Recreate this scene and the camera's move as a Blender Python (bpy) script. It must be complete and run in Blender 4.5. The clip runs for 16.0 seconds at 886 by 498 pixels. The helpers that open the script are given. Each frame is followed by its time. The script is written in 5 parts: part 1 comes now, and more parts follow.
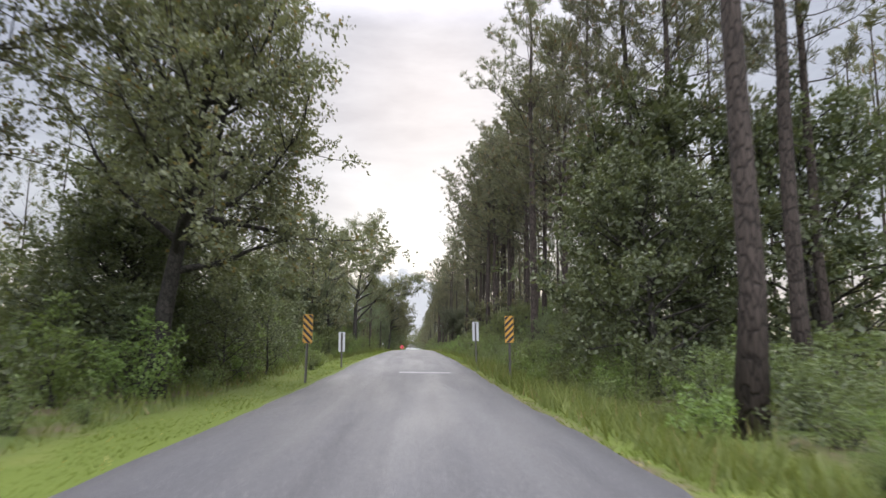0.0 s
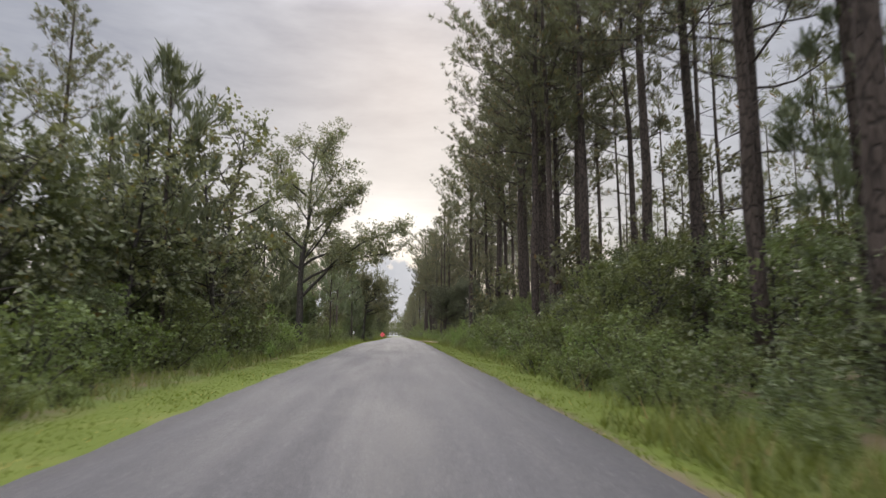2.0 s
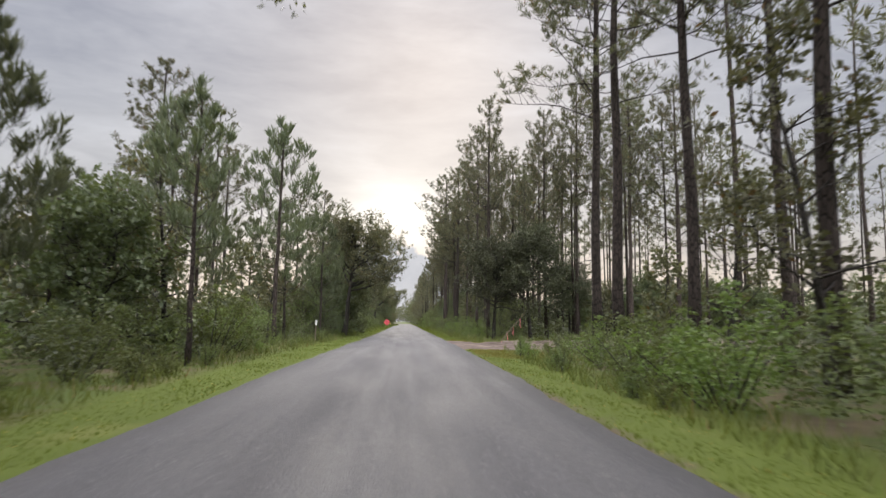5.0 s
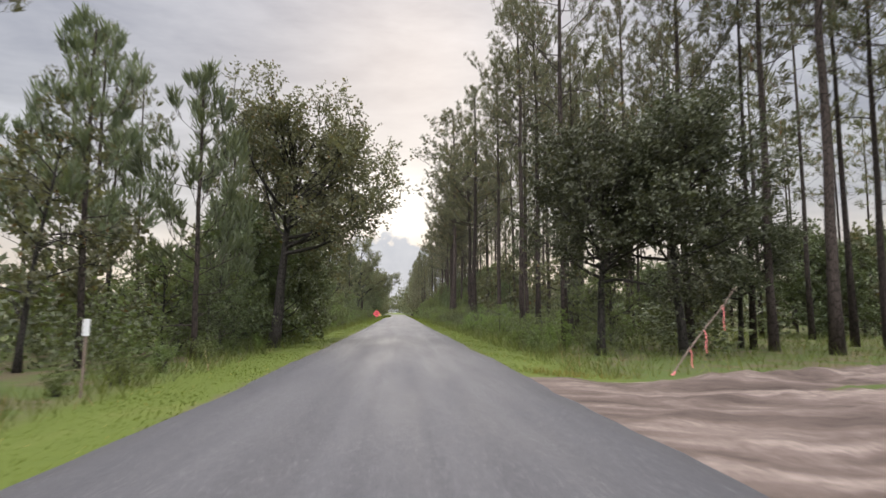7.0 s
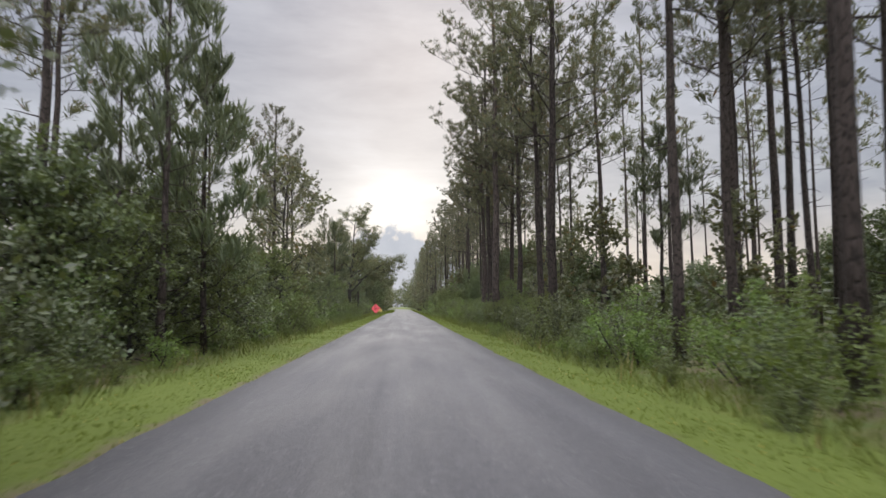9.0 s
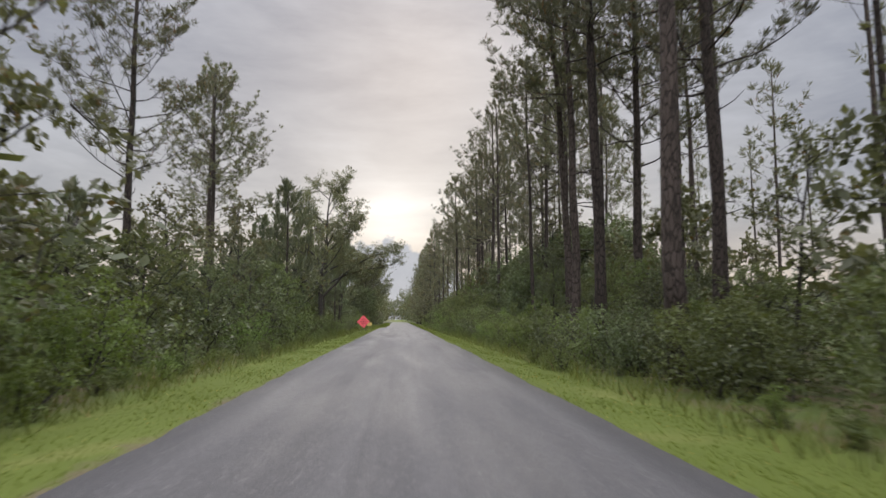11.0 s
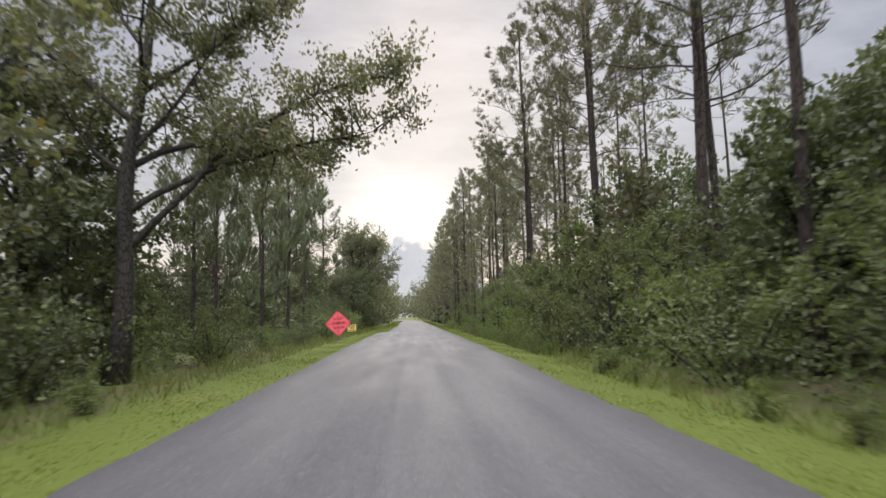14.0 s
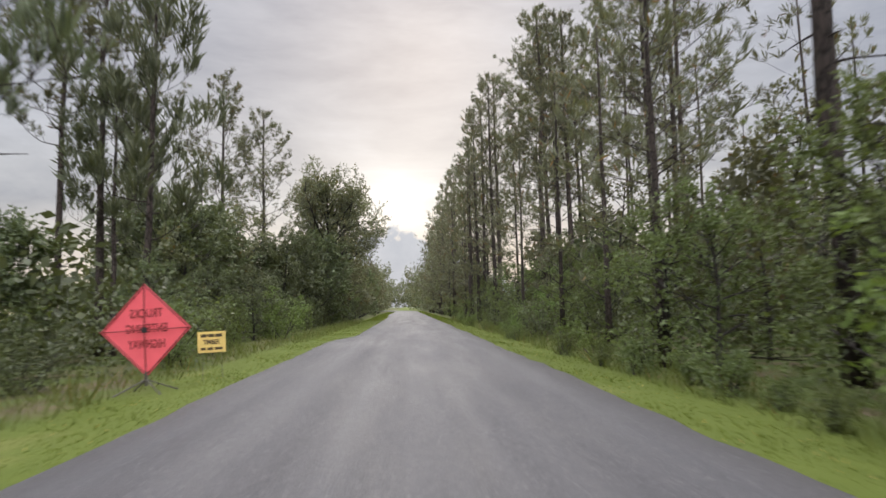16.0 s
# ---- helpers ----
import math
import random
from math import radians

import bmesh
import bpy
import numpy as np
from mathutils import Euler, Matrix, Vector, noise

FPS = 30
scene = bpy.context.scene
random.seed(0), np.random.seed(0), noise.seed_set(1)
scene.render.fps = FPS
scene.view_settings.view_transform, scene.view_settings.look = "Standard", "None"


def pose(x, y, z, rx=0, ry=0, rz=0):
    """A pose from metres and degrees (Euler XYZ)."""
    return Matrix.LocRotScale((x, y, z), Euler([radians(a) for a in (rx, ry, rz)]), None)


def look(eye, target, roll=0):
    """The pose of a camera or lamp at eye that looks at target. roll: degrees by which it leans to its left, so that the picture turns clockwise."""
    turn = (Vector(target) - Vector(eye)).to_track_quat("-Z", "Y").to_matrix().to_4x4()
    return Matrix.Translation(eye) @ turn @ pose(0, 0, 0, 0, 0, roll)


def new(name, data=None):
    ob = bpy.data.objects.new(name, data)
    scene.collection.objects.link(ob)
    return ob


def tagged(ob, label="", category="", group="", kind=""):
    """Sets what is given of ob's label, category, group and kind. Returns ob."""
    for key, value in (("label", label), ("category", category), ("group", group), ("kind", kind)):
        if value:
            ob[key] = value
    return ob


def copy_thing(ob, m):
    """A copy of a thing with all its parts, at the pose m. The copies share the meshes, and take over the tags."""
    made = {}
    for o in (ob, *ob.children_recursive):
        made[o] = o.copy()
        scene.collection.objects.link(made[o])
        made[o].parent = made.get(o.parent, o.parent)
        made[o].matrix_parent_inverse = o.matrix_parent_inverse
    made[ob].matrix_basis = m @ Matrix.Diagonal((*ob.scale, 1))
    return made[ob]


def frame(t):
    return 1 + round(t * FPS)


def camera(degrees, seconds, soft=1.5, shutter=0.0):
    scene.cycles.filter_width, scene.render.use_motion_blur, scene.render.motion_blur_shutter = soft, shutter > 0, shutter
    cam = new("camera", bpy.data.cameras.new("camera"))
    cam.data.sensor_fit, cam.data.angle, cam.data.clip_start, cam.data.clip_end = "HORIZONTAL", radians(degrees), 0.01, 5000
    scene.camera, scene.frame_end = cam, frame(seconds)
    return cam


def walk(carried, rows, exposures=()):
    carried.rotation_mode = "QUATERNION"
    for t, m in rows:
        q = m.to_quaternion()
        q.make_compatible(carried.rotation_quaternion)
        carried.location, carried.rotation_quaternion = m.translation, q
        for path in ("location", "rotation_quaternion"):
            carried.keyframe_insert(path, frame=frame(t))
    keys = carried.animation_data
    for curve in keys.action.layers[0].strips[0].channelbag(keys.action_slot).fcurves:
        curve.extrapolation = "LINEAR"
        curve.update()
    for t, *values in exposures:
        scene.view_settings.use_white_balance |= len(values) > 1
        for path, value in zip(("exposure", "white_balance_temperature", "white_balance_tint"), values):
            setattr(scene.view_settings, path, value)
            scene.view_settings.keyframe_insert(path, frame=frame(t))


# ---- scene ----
# ---------------------------------------------------------------- camera
cam = camera(70, 16.0, soft=1.5, shutter=0.25)
walk(cam, [
    (0.0, pose(-0.014, 0.000, 0.157, 99.03, -0.50, -2.53)),
    (0.5, pose(-0.014, 7.032, 0.224, 99.68, -0.45, -3.13)),
    (1.0, pose(0.023, 14.048, 0.312, 99.68, 0.20, -3.61)),
    (1.5, pose(-0.003, 21.126, 0.443, 98.78, 0.15, -3.88)),
    (2.0, pose(0.033, 28.185, 0.609, 97.83, -0.10, -4.11)),
    (2.5, pose(0.047, 35.203, 0.751, 97.25, -0.50, -4.15)),
    (3.0, pose(0.015, 42.177, 0.858, 96.95, -1.00, -3.95)),
    (3.5, pose(-0.009, 49.156, 0.943, 96.85, -1.35, -3.92)),
    (4.0, pose(-0.015, 56.147, 1.018, 96.90, -1.30, -3.57)),
    (6.5, pose(0.003, 91.115, 1.295, 95.80, 0.08, -3.90)),
    (7.0, pose(-0.001, 98.108, 1.300, 95.70, 0.05, -4.02)),
    (7.5, pose(-0.007, 105.134, 1.300, 95.72, -0.06, -4.13)),
    (8.0, pose(-0.021, 112.209, 1.300, 95.65, -0.42, -4.01)),
    (8.5, pose(-0.006, 119.256, 1.300, 95.47, 0.04, -3.65)),
    (9.0, pose(0.004, 126.293, 1.300, 95.20, 0.15, -3.60)),
    (11.5, pose(0.013, 161.560, 1.300, 96.46, 0.13, -3.94)),
    (12.0, pose(-0.017, 168.635, 1.300, 96.37, 0.73, -3.71)),
    (12.5, pose(-0.019, 175.661, 1.300, 96.20, 0.99, -3.48)),
    (13.0, pose(-0.018, 182.731, 1.300, 96.14, 1.07, -3.20)),
    (13.5, pose(-0.029, 189.819, 1.300, 96.02, 1.07, -2.89)),
    (14.0, pose(-0.021, 196.948, 1.300, 96.07, 1.30, -2.77)),
    (14.5, pose(-0.036, 204.104, 1.300, 95.99, 1.02, -2.98)),
    (15.0, pose(-0.025, 211.278, 1.300, 95.82, 1.75, -2.95)),
    (15.5, pose(0.028, 218.474, 1.300, 95.48, 1.55, -3.15)),
    (16.0, pose(0.095, 225.668, 1.300, 95.14, 1.40, -3.27)),
], exposures=[(0.0, 0.63, 6210, 12), (0.5, 0.68, 6210, 12), (1.0, 0.60, 6210, 12), (1.5, 0.35, 6510, 12), (2.0, 0.33, 6510, 12), (2.5, 0.37, 6510, 12),
                (3.5, 0.44, 6510, 12), (4.5, 0.43, 6510, 12), (6.5, 0.25, 6510, 12), (7.0, 0.45, 6510, 12), (7.5, 0.59, 6260, 12), (8.0, 0.64, 6260, 12), (8.5, 0.53, 6260, 12),
                (9.0, 0.29, 6260, 12), (11.5, 0.14, 6440, 12), (12.5, 0.16, 6440, 12), (13.5, 0.35, 6440, 12), (14.5, 0.48, 6440, 12), (15.2, 0.40, 6440, 12), (16.0, 0.34, 6440, 12)])

# ---------------------------------------------------------------- light
SUN_EL, SUN_AZ = radians(24), radians(2)


def N(nt, kind, **kw):
    nd = nt.nodes.new(kind)
    for k, v in kw.items():
        if k == "op":
            nd.operation = v
        elif k == "blend":
            nd.blend_type = v
        elif k == "dtype":
            nd.data_type = v
        else:
            nd.inputs[k].default_value = v
    return nd


def calc(nt, op, a, b=None, c=None, clamp=False):
    nd = nt.nodes.new("ShaderNodeMath")
    nd.operation, nd.use_clamp = op, clamp
    for i, v in enumerate((a, b, c)):
        if v is None:
            continue
        if isinstance(v, (int, float)):
            nd.inputs[i].default_value = v
        else:
            nt.links.new(v, nd.inputs[i])
    return nd.outputs[0]


def mixc(nt, fac, a, b, blend="MIX"):
    nd = nt.nodes.new("ShaderNodeMix")
    nd.data_type, nd.blend_type = "RGBA", blend
    for s, v in ((nd.inputs[0], fac), (nd.inputs[6], a), (nd.inputs[7], b)):
        if isinstance(v, (int, float)):
            s.default_value = v
        elif isinstance(v, (tuple, list)):
            s.default_value = (*v, 1) if len(v) == 3 else v
        else:
            nt.links.new(v, s)
    return nd.outputs[2]


def ramp(nt, fac, stops):
    nd = nt.nodes.new("ShaderNodeValToRGB")
    el = nd.color_ramp.elements
    while len(el) < len(stops):
        el.new(0.5)
    for e, (p, c) in zip(el, stops):
        e.position = p
        e.color = (c, c, c, 1) if isinstance(c, (int, float)) else (*c, 1)
    nt.links.new(fac, nd.inputs[0])
    return nd.outputs[0]


def noise_tex(nt, vec, scale, detail=3.0, rough=0.55, dist=0.0):
    nd = nt.nodes.new("ShaderNodeTexNoise")
    nd.inputs["Scale"].default_value = scale
    nd.inputs["Detail"].default_value = detail
    nd.inputs["Roughness"].default_value = rough
    nd.inputs["Distortion"].default_value = dist
    if vec is not None:
        nt.links.new(vec, nd.inputs["Vector"])
    return nd.outputs["Fac"]


def stretch(nt, vec, sx, sy, sz):
    nd = nt.nodes.new("ShaderNodeMapping")
    nd.inputs["Scale"].default_value = (sx, sy, sz)
    nt.links.new(vec, nd.inputs["Vector"])
    return nd.outputs[0]


def make_world():
    w = bpy.data.worlds.new("overcast_evening")
    scene.world = w
    w.use_nodes = True
    nt = w.node_tree
    nt.nodes.clear()
    co = nt.nodes.new("ShaderNodeTexCoord").outputs["Generated"]
    sep = nt.nodes.new("ShaderNodeSeparateXYZ")
    nt.links.new(co, sep.inputs[0])
    x, y, z = sep.outputs
    sky = nt.nodes.new("ShaderNodeTexSky")
    sky.sky_type, sky.sun_disc = "NISHITA", False
    sky.sun_elevation, sky.sun_rotation = SUN_EL, SUN_AZ
    sky.dust_density = 4.0
    skyc = mixc(nt, 1.0, sky.outputs[0], (0.06, 0.06, 0.06), "MULTIPLY")
    # closed cloud layer, brighter overhead as overcast is; unseen top boosted as added fill
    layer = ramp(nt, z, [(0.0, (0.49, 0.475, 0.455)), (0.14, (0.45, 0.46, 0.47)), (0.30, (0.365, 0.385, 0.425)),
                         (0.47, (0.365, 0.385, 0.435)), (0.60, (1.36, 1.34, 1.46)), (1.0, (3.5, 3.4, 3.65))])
    wide = noise_tex(nt, stretch(nt, co, 1.6, 1.6, 6.5), 1.5, 5, 0.55, 0.6)
    fine = noise_tex(nt, stretch(nt, co, 2.4, 2.4, 9.0), 3.6, 6, 0.6, 0.3)
    bands = calc(nt, "ADD", calc(nt, "MULTIPLY", wide, 0.7), calc(nt, "MULTIPLY", fine, 0.3))
    shade = ramp(nt, bands, [(0.34, (0.70, 0.72, 0.77)), (0.52, (1.0, 1.0, 1.0)), (0.68, (1.26, 1.26, 1.25))])
    # unseen sky behind the camera boosted, an added fill for the tree faces
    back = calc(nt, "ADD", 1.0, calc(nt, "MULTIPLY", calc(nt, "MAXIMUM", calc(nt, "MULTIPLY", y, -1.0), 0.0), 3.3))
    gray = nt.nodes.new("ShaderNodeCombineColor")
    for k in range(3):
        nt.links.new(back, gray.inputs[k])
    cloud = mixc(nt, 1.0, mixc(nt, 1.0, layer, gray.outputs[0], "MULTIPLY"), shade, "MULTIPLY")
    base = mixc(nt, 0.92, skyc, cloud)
    # glow of the low sun through the cloud, ahead
    dx = calc(nt, "ADD", x, 0.015)
    dz = calc(nt, "SUBTRACT", z, 0.155)
    d2 = calc(nt, "ADD", calc(nt, "MULTIPLY", calc(nt, "MULTIPLY", dx, dx), 0.8), calc(nt, "MULTIPLY", calc(nt, "MULTIPLY", dz, dz), 1.7))
    core = calc(nt, "DIVIDE", 1.0, calc(nt, "ADD", 1.0, calc(nt, "MULTIPLY", d2, 165.0)))
    core = calc(nt, "MULTIPLY", calc(nt, "POWER", core, 1.6), calc(nt, "GREATER_THAN", y, 0.0))
    core = calc(nt, "MULTIPLY", core, calc(nt, "ADD", 0.55, calc(nt, "MULTIPLY", bands, 0.9)))
    glow = mixc(nt, core, (0, 0, 0), (0.43, 0.40, 0.34))
    base = mixc(nt, 1.0, base, glow, "ADD")
    # warm strip low over the horizon on the sunset side
    low = calc(nt, "MULTIPLY", ramp(nt, z, [(0.02, 1.0), (0.16, 0.0)]), calc(nt, "MAXIMUM", y, 0.0))
    base = mixc(nt, low, base, mixc(nt, 1.0, base, (0.25, 0.165, 0.065), "ADD"))
    # heaped cloud standing in the gap at the road's end
    heap = noise_tex(nt, co, 30.0, 5, 0.6)
    top = calc(nt, "SUBTRACT", 0.136, calc(nt, "MULTIPLY", calc(nt, "ABSOLUTE", calc(nt, "ADD", x, 0.020)), 0.55))
    top = calc(nt, "ADD", top, calc(nt, "MULTIPLY", calc(nt, "SUBTRACT", heap, 0.5), 0.12))
    inside = calc(nt, "MULTIPLY", calc(nt, "SUBTRACT", top, z), 70.0, clamp=True)
    inside = calc(nt, "MULTIPLY", inside, calc(nt, "GREATER_THAN", y, 0.0))
    puff = mixc(nt, heap, (0.33, 0.37, 0.43), (0.52, 0.54, 0.57))
    base = mixc(nt, calc(nt, "MULTIPLY", inside, 0.85), base, puff)
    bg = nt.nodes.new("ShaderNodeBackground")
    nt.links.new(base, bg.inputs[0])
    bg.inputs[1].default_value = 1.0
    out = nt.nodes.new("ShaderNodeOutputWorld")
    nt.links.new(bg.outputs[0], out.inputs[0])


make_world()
sun = new("sun", bpy.data.lights.new("sun", "SUN"))
sun.data.energy, sun.data.angle, sun.data.color = 1.1, radians(28), (1.0, 0.93, 0.82)
sun.matrix_world = look((20, 400, 300), (20, 400 - 300 / math.tan(SUN_EL), 0))

# ---------------------------------------------------------------- materials


def mat(name, rough=0.8, spec=0.3):
    m = bpy.data.materials.new(name)
    m.use_nodes = True
    nt = m.node_tree
    b = nt.nodes["Principled BSDF"]
    b.inputs["Roughness"].default_value = rough
    b.inputs["Specular IOR Level"].default_value = spec
    return m, nt, b


def bump(nt, b, height, strength, dist):
    nd = nt.nodes.new("ShaderNodeBump")
    nd.inputs["Strength"].default_value, nd.inputs["Distance"].default_value = strength, dist
    nt.links.new(height, nd.inputs["Height"])
    nt.links.new(nd.outputs[0], b.inputs["Normal"])


def obco(nt):
    return nt.nodes.new("ShaderNodeTexCoord").outputs["Object"]


def foliage(name, dark, light, trans=0.35, rough=0.55, warm=None):
    """Leaves or needles: colour varies leaf by leaf and tree by tree, and some light passes through."""
    m = bpy.data.materials.new(name)
    m.use_nodes = True
    nt = m.node_tree
    nt.nodes.clear()
    geo = nt.nodes.new("ShaderNodeNewGeometry").outputs["Random Per Island"]
    rnd = nt.nodes.new("ShaderNodeObjectInfo").outputs["Random"]
    patch = noise_tex(nt, obco(nt), 0.9, 2)
    f = calc(nt, "ADD", calc(nt, "MULTIPLY", geo, 0.45), calc(nt, "MULTIPLY", patch, 0.75))
    f = calc(nt, "SUBTRACT", f, 0.12, clamp=True)
    col = mixc(nt, f, dark, light)
    if warm:
        w = calc(nt, "GREATER_THAN", geo, 0.965)
        col = mixc(nt, w, col, warm)
    hsv = nt.nodes.new("ShaderNodeHueSaturation")
    nt.links.new(col, hsv.inputs["Color"])
    nt.links.new(calc(nt, "ADD", 0.485, calc(nt, "MULTIPLY", rnd, 0.03)), hsv.inputs["Hue"])
    nt.links.new(calc(nt, "ADD", 0.78, calc(nt, "MULTIPLY", rnd, 0.45)), hsv.inputs["Value"])
    col = hsv.outputs[0]
    p = nt.nodes.new("ShaderNodeBsdfPrincipled")
    p.inputs["Roughness"].default_value, p.inputs["Specular IOR Level"].default_value = rough, 0.25
    tr = nt.nodes.new("ShaderNodeBsdfTranslucent")
    nt.links.new(col, p.inputs["Base Color"])
    nt.links.new(mixc(nt, 1.0, col, (1.25, 1.2, 0.6), "MULTIPLY"), tr.inputs[0])
    mx = nt.nodes.new("ShaderNodeMixShader")
    mx.inputs[0].default_value = trans
    nt.links.new(p.outputs[0], mx.inputs[1])
    nt.links.new(tr.outputs[0], mx.inputs[2])
    out = nt.nodes.new("ShaderNodeOutputMaterial")
    nt.links.new(mx.outputs[0], out.inputs[0])
    return m


def bark(name, dark, light, scale=9.0, depth=0.02):
    m, nt, b = mat(name, 0.9, 0.15)
    co = obco(nt)
    v = nt.nodes.new("ShaderNodeTexVoronoi")
    v.feature = "DISTANCE_TO_EDGE"
    v.inputs["Scale"].default_value = scale
    nt.links.new(stretch(nt, co, 1, 1, 0.3), v.inputs["Vector"])
    crack = ramp(nt, v.outputs["Distance"], [(0.0, 0.0), (0.16, 1.0)])
    n = noise_tex(nt, stretch(nt, co, 1, 1, 0.25), 3.0, 4)
    col = mixc(nt, n, dark, light)
    col = mixc(nt, crack, tuple(c * 0.45 for c in dark), col)
    rnd = nt.nodes.new("ShaderNodeObjectInfo").outputs["Random"]
    hsv = nt.nodes.new("ShaderNodeHueSaturation")
    nt.links.new(col, hsv.inputs["Color"])
    nt.links.new(calc(nt, "ADD", 0.75, calc(nt, "MULTIPLY", rnd, 0.5)), hsv.inputs["Value"])
    nt.links.new(hsv.outputs[0], b.inputs["Base Color"])
    bump(nt, b, crack, 0.7, depth)
    return m


def asphalt():
    m, nt, b = mat("asphalt", 0.74, 0.28)
    co = obco(nt)
    sep = nt.nodes.new("ShaderNodeSeparateXYZ")
    nt.links.new(co, sep.inputs[0])
    x = sep.outputs[0]
    grit = noise_tex(nt, co, 70.0, 3, 0.7)
    coarse = noise_tex(nt, co, 13.0, 5, 0.75)
    stones = nt.nodes.new("ShaderNodeTexVoronoi")
    stones.inputs["Scale"].default_value = 45.0
    nt.links.new(co, stones.inputs["Vector"])
    patch = noise_tex(nt, stretch(nt, co, 1, 0.14, 1), 1.1, 5, 0.55)
    streak = noise_tex(nt, stretch(nt, co, 2.6, 0.035, 1), 1.0, 4, 0.6)
    col = mixc(nt, patch, (0.050, 0.050, 0.051), (0.069, 0.069, 0.070))
    col = mixc(nt, ramp(nt, streak, [(0.36, 0.0), (0.66, 0.35)]), col, (0.104, 0.104, 0.104))
    # bleeding tar in the wheel paths and along the seam between the lanes
    for at, wide, amount in ((-1.02, 0.42, 0.95), (-0.35, 0.10, 0.6), (1.75, 0.5, 0.55), (-2.3, 0.4, 0.4)):
        d = calc(nt, "ABSOLUTE", calc(nt, "SUBTRACT", x, at))
        band = calc(nt, "SUBTRACT", 1.0, calc(nt, "DIVIDE", d, wide), clamp=True)
        worn = ramp(nt, noise_tex(nt, stretch(nt, co, 1.5, 0.06, 1), 1.7 + at * 0.1, 4), [(0.34, 0.15), (0.56, 1.0)])
        col = mixc(nt, calc(nt, "MULTIPLY", calc(nt, "MULTIPLY", band, worn), amount), col, (0.048, 0.048, 0.050))
    edge = ramp(nt, calc(nt, "ABSOLUTE", calc(nt, "DIVIDE", calc(nt, "ADD", x, 0.1), 3.0)), [(0.82, 0.0), (1.0, 0.45)])
    col = mixc(nt, edge, col, (0.095, 0.090, 0.086))
    col = mixc(nt, ramp(nt, grit, [(0.35, 0.0), (0.7, 1.0)]), mixc(nt, 1.0, col, (0.72, 0.72, 0.73), "MULTIPLY"), col)
    col = mixc(nt, ramp(nt, coarse, [(0.38, 0.0), (0.62, 1.0)]), mixc(nt, 1.0, col, (0.84, 0.84, 0.85), "MULTIPLY"), mixc(nt, 1.0, col, (1.12, 1.12, 1.11), "MULTIPLY"))
    chips = ramp(nt, stones.outputs["Color"], [(0.84, 0.0), (0.90, 0.55)])
    col = mixc(nt, chips, col, (0.16, 0.158, 0.155))
    nt.links.new(col, b.inputs["Base Color"])
    nt.links.new(ramp(nt, patch, [(0.3, 0.62), (0.7, 0.82)]), b.inputs["Roughness"])
    bump(nt, b, calc(nt, "ADD", grit, stones.outputs["Distance"]), 0.6, 0.012)
    return m


def ground_mat():
    """Mown grass along the road, leaf litter and low green in the woods."""
    m, nt, b = mat("ground_soil", 0.95, 0.1)
    co = obco(nt)
    sep = nt.nodes.new("ShaderNodeSeparateXYZ")
    nt.links.new(co, sep.inputs[0])
    n1 = noise_tex(nt, co, 0.35, 4)
    n2 = noise_tex(nt, co, 2.2, 5, 0.65)
    n3 = noise_tex(nt, co, 25.0, 3, 0.7)
    lawn = mixc(nt, n2, (0.058, 0.079, 0.014), (0.088, 0.111, 0.022))
    lawn = mixc(nt, ramp(nt, n3, [(0.3, 0.22), (0.6, 0.0)]), lawn, (0.048, 0.074, 0.012))
    dry = ramp(nt, n1, [(0.58, 0.0), (0.72, 0.35)])
    lawn = mixc(nt, dry, lawn, (0.17, 0.165, 0.06))
    litter = mixc(nt, n2, (0.045, 0.038, 0.024), (0.13, 0.105, 0.06))
    moss = mixc(nt, n3, (0.035, 0.052, 0.014), (0.085, 0.11, 0.03))
    wood = mixc(nt, ramp(nt, noise_tex(nt, co, 0.7, 4), [(0.40, 0.0), (0.55, 1.0)]), litter, moss)
    d = calc(nt, "ADD", calc(nt, "ABSOLUTE", calc(nt, "ADD", sep.outputs[0], 0.1)), calc(nt, "MULTIPLY", n2, 1.1))
    f = calc(nt, "SUBTRACT", d, 5.3, clamp=True)
    col = mixc(nt, f, lawn, wood)
    soil = calc(nt, "MULTIPLY", calc(nt, "SUBTRACT", 3.42, d), 3.0, clamp=True)
    soil = calc(nt, "MULTIPLY", soil, calc(nt, "LESS_THAN", sep.outputs[1], 248.0))
    col = mixc(nt, soil, col, mixc(nt, n3, (0.055, 0.045, 0.030), (0.14, 0.110, 0.075)))
    nt.links.new(col, b.inputs["Base Color"])
    bump(nt, b, calc(nt, "ADD", n2, n3), 0.45, 0.04)
    return m


def sand_mat():
    m, nt, b = mat("dirt_track_sand", 0.95, 0.1)
    co = obco(nt)
    n1 = noise_tex(nt, stretch(nt, co, 0.5, 1.3, 1), 0.8, 6, 0.65, 0.5)
    n2 = noise_tex(nt, co, 9.0, 5, 0.7)
    col = ramp(nt, n1, [(0.34, (0.050, 0.038, 0.030)), (0.46, (0.095, 0.074, 0.060)), (0.58, (0.165, 0.132, 0.108)), (0.74, (0.30, 0.25, 0.21))])
    col = mixc(nt, ramp(nt, n2, [(0.35, 0.55), (0.6, 0.0)]), col, (0.075, 0.058, 0.047))
    nt.links.new(col, b.inputs["Base Color"])
    bump(nt, b, calc(nt, "ADD", n1, n2), 0.9, 0.06)
    return m


